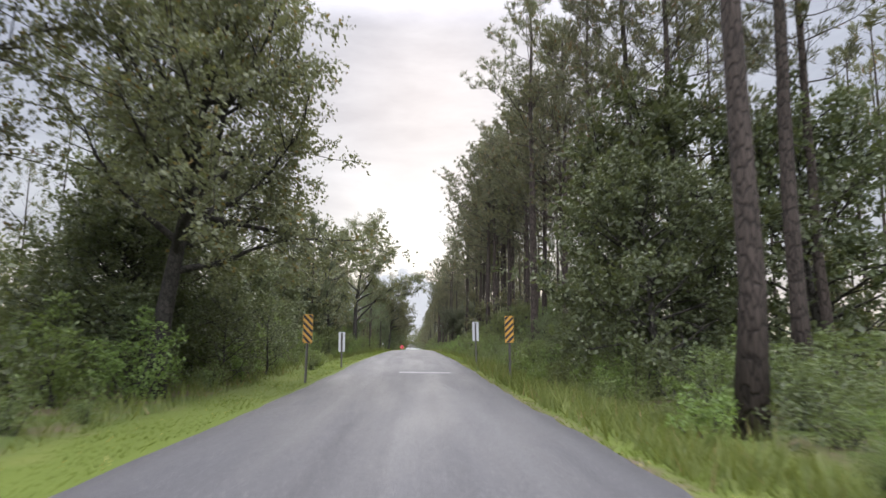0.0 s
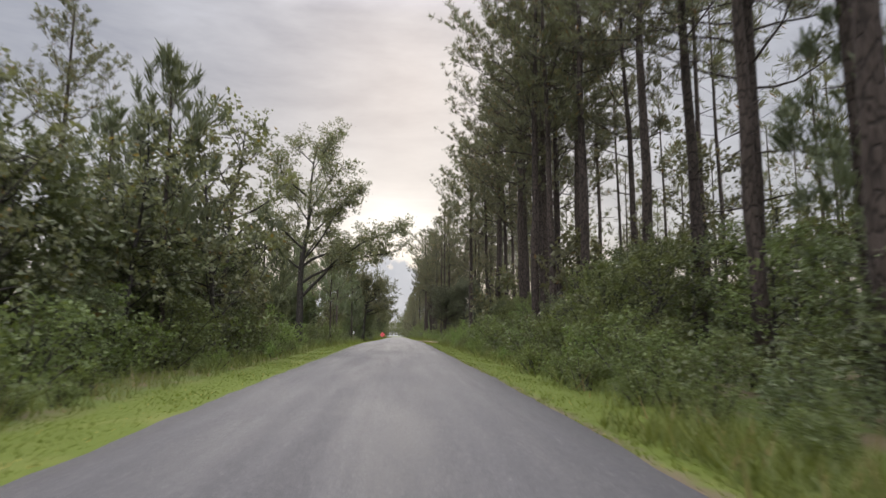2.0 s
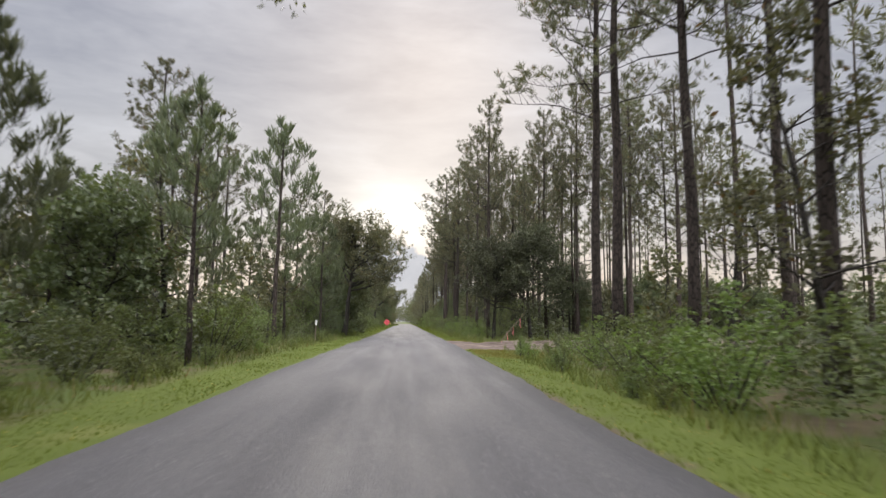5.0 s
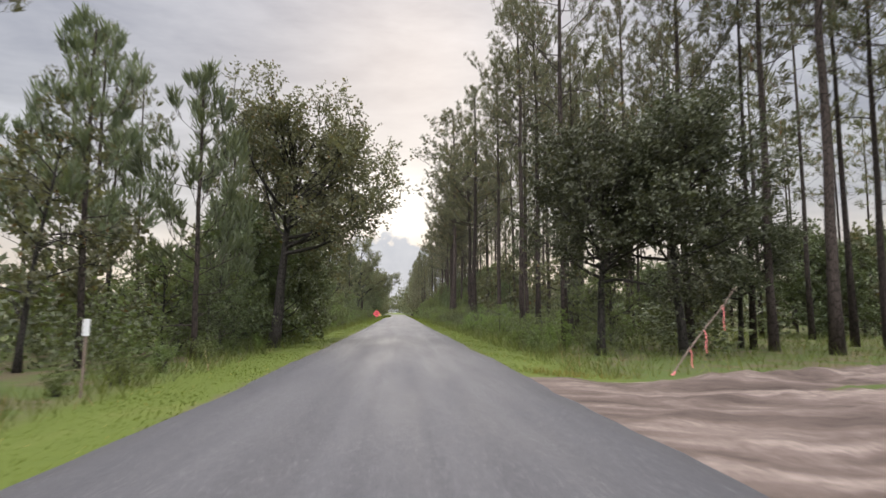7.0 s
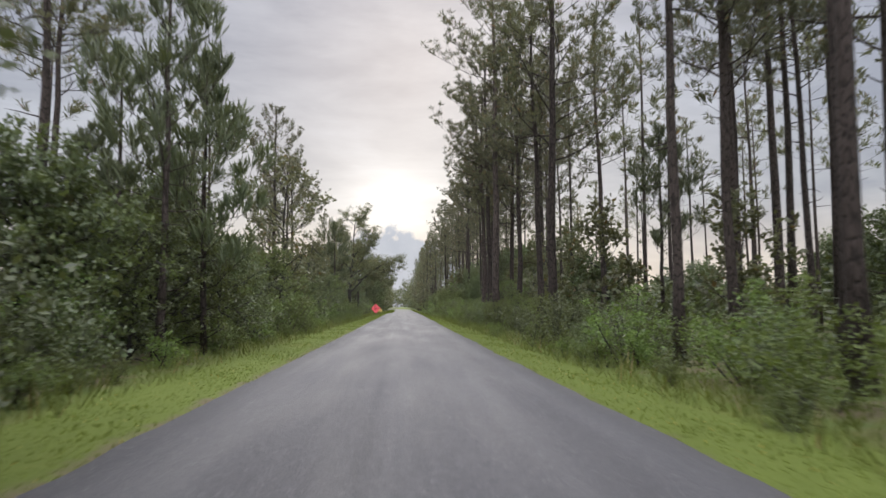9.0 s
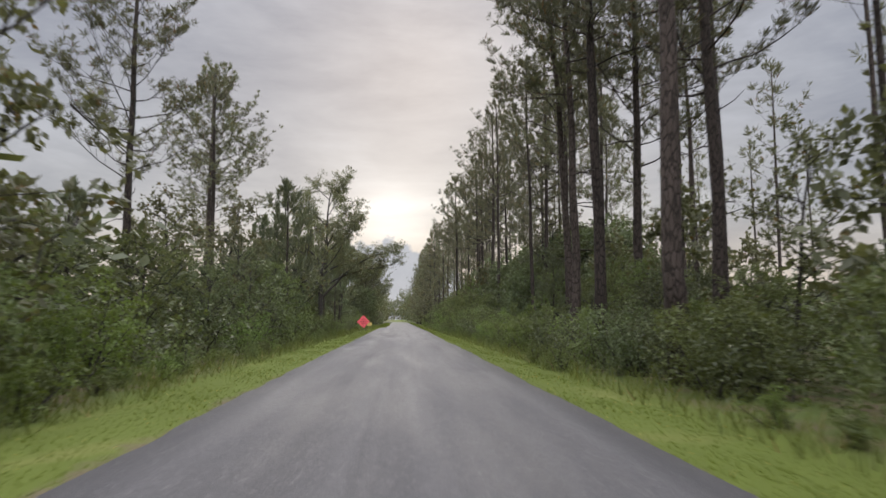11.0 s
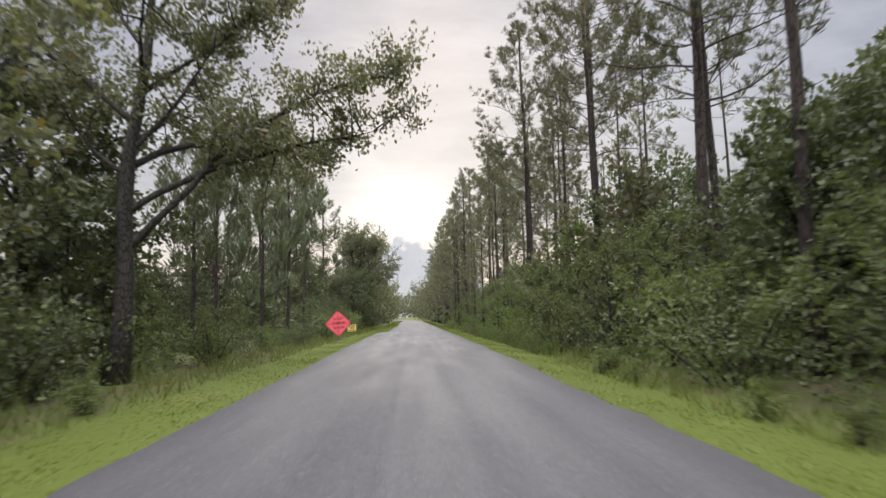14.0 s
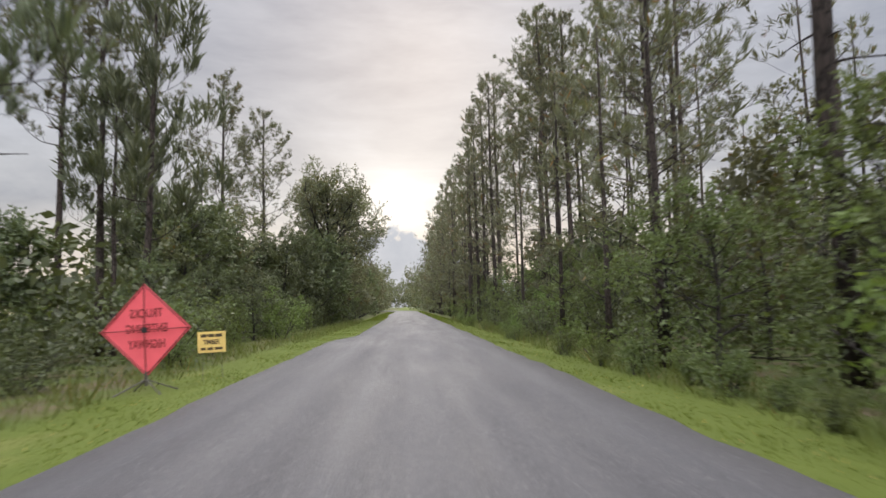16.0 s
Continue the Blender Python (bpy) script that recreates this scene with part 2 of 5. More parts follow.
def painted(name, col, rough=0.5, metal=0.0, dirt=0.35, scale=6.0):
    m, nt, b = mat(name, rough, 0.4)
    b.inputs["Metallic"].default_value = metal
    n = noise_tex(nt, obco(nt), scale, 5, 0.65)
    c = mixc(nt, ramp(nt, n, [(0.42, 0.0), (0.72, dirt)]), col, tuple(v * 0.45 + 0.02 for v in col))
    nt.links.new(c, b.inputs["Base Color"])
    bump(nt, b, n, 0.15, 0.004)
    return m


M_ASPHALT, M_GROUND, M_SAND = asphalt(), ground_mat(), sand_mat()
M_PINE = foliage("pine_needles", (0.057, 0.063, 0.042), (0.138, 0.144, 0.090), 0.38, 0.5, (0.15, 0.085, 0.035))
M_YOUNG = foliage("young_pine_needles", (0.056, 0.071, 0.043), (0.133, 0.153, 0.086), 0.28, 0.5)
M_OAK = foliage("oak_leaves", (0.060, 0.066, 0.042), (0.148, 0.154, 0.086), 0.40, 0.45, (0.13, 0.09, 0.035))
M_HOLLY = foliage("dark_evergreen_leaves", (0.047, 0.062, 0.033), (0.117, 0.140, 0.064), 0.32, 0.4)
# oak leaves again, with the shade of backlit crowns put into the colour
M_SHADE = foliage("shaded_oak_leaves", (0.034, 0.040, 0.023), (0.082, 0.092, 0.048), 0.22, 0.5)
M_SHRUB = foliage("shrub_leaves", (0.058, 0.078, 0.031), (0.138, 0.170, 0.066), 0.40, 0.5)
M_BRIGHT = foliage("fresh_shrub_leaves", (0.064, 0.096, 0.028), (0.155, 0.206, 0.060), 0.40, 0.5)
M_GRASS = foliage("grass_blades", (0.066, 0.087, 0.014), (0.106, 0.131, 0.025), 0.5, 0.6, (0.25, 0.22, 0.10))
M_STRAW = foliage("dry_grass_blades", (0.10, 0.105, 0.022), (0.20, 0.175, 0.055), 0.4, 0.7)
M_WEED = foliage("weeds", (0.055, 0.080, 0.018), (0.15, 0.175, 0.048), 0.35, 0.6, (0.20, 0.16, 0.08))
M_PBARK = bark("pine_bark", (0.032, 0.026, 0.021), (0.076, 0.060, 0.050), 11.0, 0.025)
M_OBARK = bark("oak_bark", (0.026, 0.023, 0.019), (0.064, 0.058, 0.049), 14.0, 0.015)
M_YELLOW = painted("yellow_sheeting", (0.44, 0.235, 0.03), 0.4)
M_BLACK = painted("black_sheeting", (0.016, 0.015, 0.014), 0.5)
M_ALU = painted("weathered_aluminium", (0.42, 0.43, 0.43), 0.45, 0.35, 0.3)
M_STEEL = painted("galvanised_post", (0.085, 0.078, 0.068), 0.6, 0.3, 0.5)
M_LEGEND = painted("black_legend", (0.20, 0.022, 0.024), 0.7)
M_WHITE = painted("white_paint", (0.62, 0.62, 0.60), 0.6, 0.0, 0.4)
M_ROADPAINT = painted("worn_road_paint", (0.18, 0.18, 0.183), 0.8, 0.0, 1.0, 2.2)
M_PINK = painted("pink_flagging_tape", (0.72, 0.20, 0.20), 0.5, 0.0, 0.2)
M_STICK = painted("grey_cut_branch", (0.17, 0.13, 0.10), 0.9, 0.0, 0.5)
M_PLACARD = painted("yellow_placard", (0.64, 0.49, 0.15), 0.5)
M_PRINT = painted("dark_print", (0.055, 0.04, 0.015), 0.6)


def fabric_mat():
    """Fluorescent vinyl mesh with light coming through from behind."""
    m = bpy.data.materials.new("fluorescent_sign_fabric")
    m.use_nodes = True
    nt = m.node_tree
    p = nt.nodes["Principled BSDF"]
    n = noise_tex(nt, obco(nt), 4.0, 4)
    col = mixc(nt, n, (0.72, 0.10, 0.13), (0.84, 0.15, 0.17))
    nt.links.new(col, p.inputs["Base Color"])
    p.inputs["Roughness"].default_value = 0.55
    tr = nt.nodes.new("ShaderNodeBsdfTranslucent")
    nt.links.new(col, tr.inputs[0])
    mx = nt.nodes.new("ShaderNodeMixShader")
    mx.inputs[0].default_value = 0.5
    nt.links.new(p.outputs[0], mx.inputs[1])
    nt.links.new(tr.outputs[0], mx.inputs[2])
    nt.links.new(mx.outputs[0], nt.nodes["Material Output"].inputs[0])
    return m


M_FABRIC = fabric_mat()

# ---------------------------------------------------------------- mesh tools


class Buf:
    """Collects vertices and faces of one mesh."""

    def __init__(self):
        self.v, self.f = [], []

    def tube(self, pts, radii, sides=6, cap=True):
        base = len(self.v)
        n = len(pts)
        for i, (p, r) in enumerate(zip(pts, radii)):
            d = (Vector(pts[min(i + 1, n - 1)]) - Vector(pts[max(i - 1, 0)])).normalized()
            a = d.cross(Vector((0.31, 0.95, 0.02))).normalized()
            b = d.cross(a)
            for k in range(sides):
                t = 2 * math.pi * k / sides
                self.v.append(tuple(Vector(p) + (a * math.cos(t) + b * math.sin(t)) * r))
        for i in range(n - 1):
            for k in range(sides):
                k2 = (k + 1) % sides
                self.f.append((base + i * sides + k, base + i * sides + k2, base + (i + 1) * sides + k2, base + (i + 1) * sides + k))
        if cap:
            self.f.append(tuple(base + (n - 1) * sides + k for k in range(sides)))
            self.f.append(tuple(base + k for k in reversed(range(sides))))

    def box(self, x0, y0, z0, x1, y1, z1):
        b = len(self.v)
        self.v += [(x, y, z) for z in (z0, z1) for x, y in ((x0, y0), (x1, y0), (x1, y1), (x0, y1))]
        self.f += [tuple(b + i for i in q) for q in ((3, 2, 1, 0), (4, 5, 6, 7), (0, 1, 5, 4), (1, 2, 6, 5), (2, 3, 7, 6), (3, 0, 4, 7))]

    def prism(self, outline, y0, y1):
        """An outline in x and z, drawn out from y0 to y1."""
        b, n = len(self.v), len(outline)
        self.v += [(x, y0, z) for x, z in outline] + [(x, y1, z) for x, z in outline]
        self.f.append(tuple(b + i for i in range(n)))
        self.f.append(tuple(b + n + i for i in reversed(range(n))))
        for i in range(n):
            j = (i + 1) % n
            self.f.append((b + i, b + n + i, b + n + j, b + j))

    def tris(self, pts):
        b = len(self.v)
        self.v += pts.reshape(-1, 3).tolist()
        k = pts.shape[1]
        self.f += (np.arange(len(pts) * k).reshape(-1, k) + b).tolist()

    def mesh(self, name, material, smooth=False):
        me = bpy.data.meshes.new(name)
        me.from_pydata(self.v, [], self.f)
        me.materials.append(material)
        if smooth:
            me.polygons.foreach_set("use_smooth", [True] * len(me.polygons))
        me.update()
        return me


def part(name, buf, material, parent, label="", smooth=False):
    ob = new(name, buf.mesh(name, material, smooth))
    ob.parent = parent
    if label:
        tagged(ob, label)
    return ob


def thing(name, label, category, group=""):
    ob = new(name)
    return tagged(ob, label, category, group)


def rays(rng, n, axis, spread):
    """n directions round an axis; spread 0: all along it, 2: every way."""
    d = rng.normal(size=(n, 3))
    d /= np.linalg.norm(d, axis=1)[:, None] + 1e-9
    d = d * spread + np.asarray(axis)
    return d / (np.linalg.norm(d, axis=1)[:, None] + 1e-9)


def needles(buf, rng, at, axis, n, length, width, spread=0.8):
    d = rays(rng, n, axis, spread)
    s = np.cross(d, rng.normal(size=(n, 3)))
    s /= np.linalg.norm(s, axis=1)[:, None] + 1e-9
    w = width * rng.uniform(0.7, 1.2, (n, 1))
    L = length * rng.uniform(0.7, 1.15, (n, 1))
    o = np.asarray(at) + rng.normal(scale=length * 0.10, size=(n, 3))
    mid = o + d * L * 0.55
    buf.tris(np.stack([o, mid + s * w, o + d * L, mid - s * w], 1))


def leaves(buf, rng, at, n, radius, size, flat=0.75):
    at = np.asarray(at, float)
    o = rng.normal(size=(n, 3)) * (radius * 0.55, radius * 0.55, radius * 0.55 * flat) + at
    d = rays(rng, n, (0, 0, -0.1), 1.0)
    s = np.cross(d, rng.normal(size=(n, 3)))
    s /= np.linalg.norm(s, axis=1)[:, None] + 1e-9
    L = size * rng.uniform(0.6, 1.25, (n, 1))
    buf.tris(np.stack([o, o + d * L * 0.5 + s * L * 0.27, o + d * L, o + d * L * 0.5 - s * L * 0.27], 1))


def spray(buf, rng, p, q, shoots, n, size, out):
    """Leafy side shoots along the outer part of a twig from p to q, the leaves set close along each shoot."""
    p, q = np.asarray(p, float), np.asarray(q, float)
    s0 = p + (q - p) * rng.uniform(0.15, 1.0, (shoots, 1))
    d = rays(rng, shoots, (q - p) / (np.linalg.norm(q - p) + 1e-9) * 0.7 + np.array((0, 0, 0.15)), 1.0)
    ln = out * rng.uniform(0.5, 1.2, (shoots, 1))
    t = rng.uniform(0.1, 1.0, (shoots, n, 1))
    o = (s0[:, None] + d[:, None] * ln[:, None] * t).reshape(-1, 3)
    k = len(o)
    o = o + rng.normal(scale=size * 0.28, size=(k, 3))
    a = np.repeat(d, n, 0) * 0.6 + rng.normal(scale=0.75, size=(k, 3))
    a /= np.linalg.norm(a, axis=1)[:, None] + 1e-9
    w = np.cross(a, rng.normal(size=(k, 3)))
    w /= np.linalg.norm(w, axis=1)[:, None] + 1e-9
    L = size * rng.uniform(0.65, 1.2, (k, 1))
    buf.tris(np.stack([o, o + a * L * 0.45 + w * L * 0.30, o + a * L, o + a * L * 0.45 - w * L * 0.30], 1))


def bend(rng, p, d, length, steps, wander, lift):
    """A crooked line from p along d that lifts or droops on the way."""
    pts, p, d = [Vector(p)], Vector(p), Vector(d).normalized()
    for _ in range(steps):
        d = (d + Vector(rng.normal(scale=wander, size=3)) + Vector((0, 0, lift))).normalized()
        p = p + d * (length / steps)
        pts.append(p.copy())
    return pts


# ---------------------------------------------------------------- trees


def pine(name, label, seed, height, r0, base, spread, limbs, tuft, nper, brush=0.0, lean=0.0, material=None, width=0.03, snags=6, group="pines of the wood", plain=False):
    """Tall pine: bare straight stem, crooked limbs, tufts of long needles at their ends."""
    rng = np.random.default_rng(seed)
    root = thing(name, label, "tree", group)
    wood, crown = Buf(), Buf()
    n = 5 if plain else 9
    off = rng.normal(scale=0.05, size=(n + 1, 2)).cumsum(0) * height / 20
    off[0] = 0
    pts = [Vector((off[i, 0] + lean * height * (i / n) ** 1.3, off[i, 1], height * i / n - 0.3 * (i == 0))) for i in range(n + 1)]
    radii = [r0 * (1 - 0.80 * (i / n) ** 1.1) * (1.35 if i == 0 else 1) + 0.012 for i in range(n + 1)]
    wood.tube(pts, radii, 6 if plain else 9)

    def at(f):
        i = min(int(f * n), n - 1)
        return pts[i].lerp(pts[i + 1], f * n - i), r0 * (1 - 0.8 * f)

    for _ in range(snags):
        f = rng.uniform(max(0.04, base - 0.30), base)
        p, r = at(f)
        a = rng.uniform(0, 6.28)
        ln = rng.uniform(0.4, 1.6)
        q = bend(rng, p, (math.cos(a), math.sin(a), 0.15), ln, 3, 0.15, 0.0)
        wood.tube(q, [0.03, 0.02, 0.014, 0.006], 4, False)
    for k in range(limbs):
        f = base + (0.985 - base) * (k + rng.uniform(0, 0.9)) / limbs
        g = (f - base) / (1 - base)
        p, r = at(f)
        a = k * 2.4 + rng.uniform(-0.5, 0.5)
        ln = spread * (0.55 + 0.60 * math.sin(math.pi * min(1, 0.22 + 0.72 * g))) * (1 - 0.72 * g ** 2.2) * rng.uniform(0.65, 1.2)
        up = 0.12 + 0.75 * g + rng.uniform(-0.15, 0.15)
        q = bend(rng, p, (math.cos(a), math.sin(a), up), ln, 5, 0.13, 0.07)
        rr = max(0.014, r * 0.30)
        wood.tube(q[::5] if plain else q, [rr, rr * 0.3] if plain else [rr * (1 - 0.16 * i) for i in range(6)], 3 if plain else 4, False)
        twigs = max(2, int(ln * (1.7 if plain else 2.6)))
        for j in range(twigs):
            s = 0.30 + 0.70 * (j + rng.uniform(0, 0.8)) / twigs
            i = min(int(s * 5), 4)
            o = q[i].lerp(q[i + 1], s * 5 - i)
            d = (q[i + 1] - q[i]).normalized()
            side = d.cross(Vector((0, 0, 1))).normalized() * rng.choice((-1, 1)) * rng.uniform(0.2, 1.0)
            tip = bend(rng, o, d * 0.7 + side + Vector((0, 0, 0.25 + brush * 0.9)), ln * rng.uniform(0.16, 0.34) + 0.15, 2, 0.15, 0.1 + brush * 0.5)
            if not plain:
                wood.tube(tip[::2], [0.013, 0.006], 3, False)
            ax = (tip[2] - tip[1]).normalized() + Vector((0, 0, brush))
            for b in range(1 if plain else 2):
                c = tip[2] - (tip[2] - tip[0]) * (0.42 * b)
                needles(crown, rng, c, ax.normalized(), nper, tuft * rng.uniform(0.8, 1.15), width, 0.62 if brush > 0.5 else 1.05)
        c = q[5]
        for b in range(2):
            needles(crown, rng, c - (q[5] - q[4]) * 0.35 * b, (q[5] - q[4]).normalized() + Vector((0, 0, 0.3 + brush)), nper, tuft * 1.1, width, 0.6)
    top = pts[-1]
    for b in range(4):
        needles(crown, rng, top - Vector((0, 0, 0.22 * b)), (0, 0, 1), nper, tuft * 1.1, width, 0.7)
    part("trunk", wood, M_PBARK, root, smooth=True)
    part("crown", crown, material or M_PINE, root)
    return root


def broadleaf(name, label, seed, height, r0, fork, spread, limbs, clump, nleaf, leaf, droop=0.0, reach=(0, 0, 0), material=None, group="broadleaf trees", more=1.7, bare=0.06):
    """Oak-like tree: short stem, crooked limbs that fork twice, leaves in uneven clumps with gaps between."""
    rng = np.random.default_rng(seed)
    root = thing(name, label, "tree", group)
    wood, crown = Buf(), Buf()
    d0 = Vector((0.02, rng.uniform(-0.05, 0.05), 1))
    stem = bend(rng, (0, 0, -0.3), d0, height * 0.82, 8, 0.045, 0.06)
    wood.tube(stem, [r0 * (1.35 if i == 0 else 1.0 - 0.105 * i) for i in range(9)], 8)
    for k in range(limbs):
        g = (k + rng.uniform(0, 0.9)) / limbs
        f = fork + (0.98 - fork) * g
        i = min(int(f * 8), 7)
        p = stem[i].lerp(stem[i + 1], f * 8 - i)
        a = k * 2.4 + rng.uniform(-0.5, 0.5)
        ln = spread * (0.62 + 0.50 * math.sin(math.pi * (0.15 + 0.7 * g))) * (1 - 0.45 * g * g) * rng.uniform(0.75, 1.15)
        d = Vector((math.cos(a), math.sin(a), 0.25 + 0.75 * g)) + Vector(reach) * (1 - g)
        q = bend(rng, p, d, ln, 6, 0.17, 0.04 - droop)
        rr = r0 * 0.42 * (1 - 0.5 * g)
        fine = nleaf >= 24
        wood.tube(q if fine else q[::2], [rr * (1 - 0.15 * j) for j in range(0, 7, 1 if fine else 2)], 5 if fine else 3, False)
        subs = max(3, int(ln * more))
        for j in range(subs):
            s = 0.25 + 0.75 * (j + rng.uniform(0, 0.9)) / subs
            ii = min(int(s * 6), 5)
            o = q[ii].lerp(q[ii + 1], s * 6 - ii)
            dd = (q[ii + 1] - q[ii]).normalized() + Vector(rng.normal(scale=0.75, size=3)) + Vector((0, 0, 0.15))
            tw = bend(rng, o, dd, ln * rng.uniform(0.22, 0.42) + 0.3, 4, 0.22, 0.02 - droop)
            wood.tube(tw[::2] if fine else tw[::4], [0.026, 0.015, 0.005] if fine else [0.022, 0.005], 3, False)
            if rng.random() < bare:
                continue
            spray(crown, rng, tw[1], tw[3], max(2, nleaf // 5), 9, leaf, clump)
            spray(crown, rng, tw[3], tw[4], max(1, nleaf // 8), 9, leaf, clump)
        spray(crown, rng, q[5], q[6], max(2, nleaf // 5), 9, leaf, clump)
    part("trunk", wood, M_OBARK, root, smooth=True)
    part("crown", crown, material or M_OAK, root)
    return root


def limbed_oak(name, label, seed, height, r0, arms, leaf, group="broadleaf trees"):
    """Open-grown oak: one trunk and a few long named limbs; leaves in tight clumps with sky between them.
    arms: height on the trunk, bearing in degrees, climb, length, lift on the way."""
    rng = np.random.default_rng(seed)
    root = thing(name, label, "tree", group)
    wood, crown = Buf(), Buf()
    n = 10
    trunk = [Vector((0.07 * height * (i / n) ** 1.4 + 0.10 * math.sin(i * 1.3), 0.10 * math.sin(i * 0.9), height * i / n - 0.3 * (i == 0))) for i in range(n + 1)]
    wood.tube(trunk, [r0 * (1.4 if i == 0 else 1.0 - 0.088 * i) for i in range(n + 1)], 10)
    for h0, bearing, climb, length, lift in arms:
        f = h0 / height * n
        i = min(int(f), n - 1)
        p = trunk[i].lerp(trunk[i + 1], f - i)
        a = radians(bearing)
        q = bend(rng, p, (math.cos(a), math.sin(a), climb), length, 8, 0.10, lift)
        rr = r0 * (0.22 + 0.035 * length) * (1 - 0.45 * h0 / height)
        wood.tube(q, [rr * (1 - 0.115 * k) for k in range(9)], 6, False)
        subs = int(length * 2.7)
        for j in range(subs):
            s = 0.30 + 0.70 * (j + rng.uniform(0, 0.9)) / subs
            k = min(int(s * 8), 7)
            o = q[k].lerp(q[k + 1], s * 8 - k)
            d = (q[k + 1] - q[k]).normalized() * 0.7 + Vector(rng.normal(scale=0.62, size=3)) + Vector((0, 0, 0.28))
            tw = bend(rng, o, d, rng.uniform(0.7, 1.9) * (1.15 - 0.35 * s), 4, 0.20, 0.03)
            wood.tube(tw, [0.030, 0.022, 0.016, 0.010, 0.005], 4, False)
            for m in range(3):
                at = tw[4 - m] + Vector(rng.normal(scale=0.16, size=3))
                leaves(crown, rng, at, int(rng.uniform(34, 62)), rng.uniform(0.26, 0.45), leaf, 0.7)
                if rng.random() < 0.6:
                    e = bend(rng, tw[4 - m], Vector(rng.normal(size=3)) + Vector((0, 0, 0.3)), rng.uniform(0.4, 0.8), 2, 0.2, 0.0)
                    wood.tube(e[::2], [0.010, 0.004], 3, False)
                    leaves(crown, rng, e[2], int(rng.uniform(22, 40)), rng.uniform(0.24, 0.40), leaf, 0.7)
        leaves(crown, rng, q[8], 45, 0.42, leaf, 0.7)
    part("trunk", wood, M_OBARK, root, smooth=True)
    part("crown", crown, M_OAK, root)
    return root


def shrub(name, label, seed, w, h, nclump, nleaf, leaf, material, group="shrubs of the wood's edge", tall=False):
    """Bush: a handful of crooked stems from one root, leafy to the ground, with an uneven outline."""
    rng = np.random.default_rng(seed)
    root = thing(name, label, "bush", group)
    wood, crown = Buf(), Buf()
    stems = 9 if not tall else 13
    per = max(2, nclump // (stems * 3))
    for k in range(stems):
        a = k * 2.4 + rng.uniform(-0.4, 0.4)
        out = rng.uniform(0.15, 1.0)
        q = bend(rng, (rng.normal() * 0.1 * w, rng.normal() * 0.1 * w, -0.1), (math.cos(a) * out * w / h, math.sin(a) * out * w / h, 1.0), h * rng.uniform(0.65, 1.08), 5, 0.16, 0.02)
        wood.tube(q[::5], [0.03, 0.004], 3, False)
        for j in range(3 * per):
            s = rng.uniform(0.10, 1.0) ** 0.8
            i = min(int(s * 5), 4)
            o = q[i].lerp(q[i + 1], s * 5 - i) + Vector(rng.normal(scale=0.16 * w, size=3)) * (1.1 - 0.6 * s)
            o.z = max(o.z, 0.08)
            leaves(crown, rng, o, nleaf, 0.20 * w * rng.uniform(0.5, 1.1), leaf, 0.8)
        leaves(crown, rng, q[5], nleaf, 0.10 * w, leaf)
    part("stem", wood, M_OBARK, root)
    part("foliage", crown, material, root)
    return root


# ---------------------------------------------------------------- lie of the land


def smooth(a, b, v):
    t = min(1.0, max(0.0, (v - a) / (b - a)))
    return t * t * (3 - 2 * t)


def road_x(y):
    """Centre line: very slightly off straight, then bending away to the left far ahead."""
    bend_away = -0.0016 * max(0.0, y - 395.0) ** 2
    return -0.42 + 0.40 * smooth(70, 125, y) + bend_away


HALF = 2.86


def half(y):
    """Half the road's width, which varies a little along it."""
    return 2.86 - 0.20 * smooth(80, 125, y) + 0.16 * smooth(150, 190, y) + 0.20 * smooth(195, 226, y)


GRADE_Y = (-60, 0, 12, 19, 26, 33, 40, 47, 54, 68, 82, 96)
GRADE = (0.004, 0.008, 0.013, 0.020, 0.025, 0.019, 0.0145, 0.0115, 0.0105, 0.0105, 0.006, 0.0)
RISE_Y = np.linspace(-60, 96, 1561)
RISE = np.interp(RISE_Y, GRADE_Y, GRADE)
RISE = np.concatenate([[0.0], np.cumsum((RISE[1:] + RISE[:-1]) * 0.05)])
RISE = RISE - RISE[-1]


def rise(y):
    """Height of the road's line: it climbs gently from the culvert to a crest and is level from there on."""
    return float(np.interp(y, RISE_Y, RISE))


def land(x, y):
    """Height of the ground: level with the road at its edge, a shallow fall across the verge, uneven in the woods."""
    d = abs(x - road_x(min(y, 395.0)))
    z = -0.05 - 0.13 * smooth(HALF, HALF + 2.2, d)
    z += 0.10 * smooth(5, 9, d) * noise.noise(Vector((x * 0.25, y * 0.25, 3.0)))
    z += 0.25 * smooth(9, 30, d) * noise.noise(Vector((x * 0.06, y * 0.06, 7.0)))
    return z + rise(y)


def spaced(lo, hi, n, power):
    """Numbers from lo to hi, denser near nought."""
    s = np.linspace(-1, 1, n)
    v = np.sign(s) * np.abs(s) ** power
    return [float(hi * t if t > 0 else -lo * t) for t in v]


def build_ground():
    xs = sorted(set([round(v, 3) for v in spaced(-900, 900, 71, 3.2)] + [-7.5, -6.2, -5.4, -4.6, -3.8, -3.2, -2.9, 2.9, 3.2, 3.8, 4.6, 5.4, 6.2, 7.5]))
    ys = [-900, -400, -150] + list(np.arange(-60, 440, 2.5)) + [470, 520, 600, 750, 1000, 1500, 2500]
    b = Buf()
    for y in ys:
        b.v += [(x, float(y), land(x, float(y))) for x in xs]
    n = len(xs)
    for j in range(len(ys) - 1):
        for i in range(n - 1):
            b.f.append((j * n + i, j * n + i + 1, (j + 1) * n + i + 1, (j + 1) * n + i))
    ob = new("ground", b.mesh("ground", M_GROUND, True))
    tagged(ob, "mown roadside grass running into leaf-littered pine woods", "ground", kind="structure")


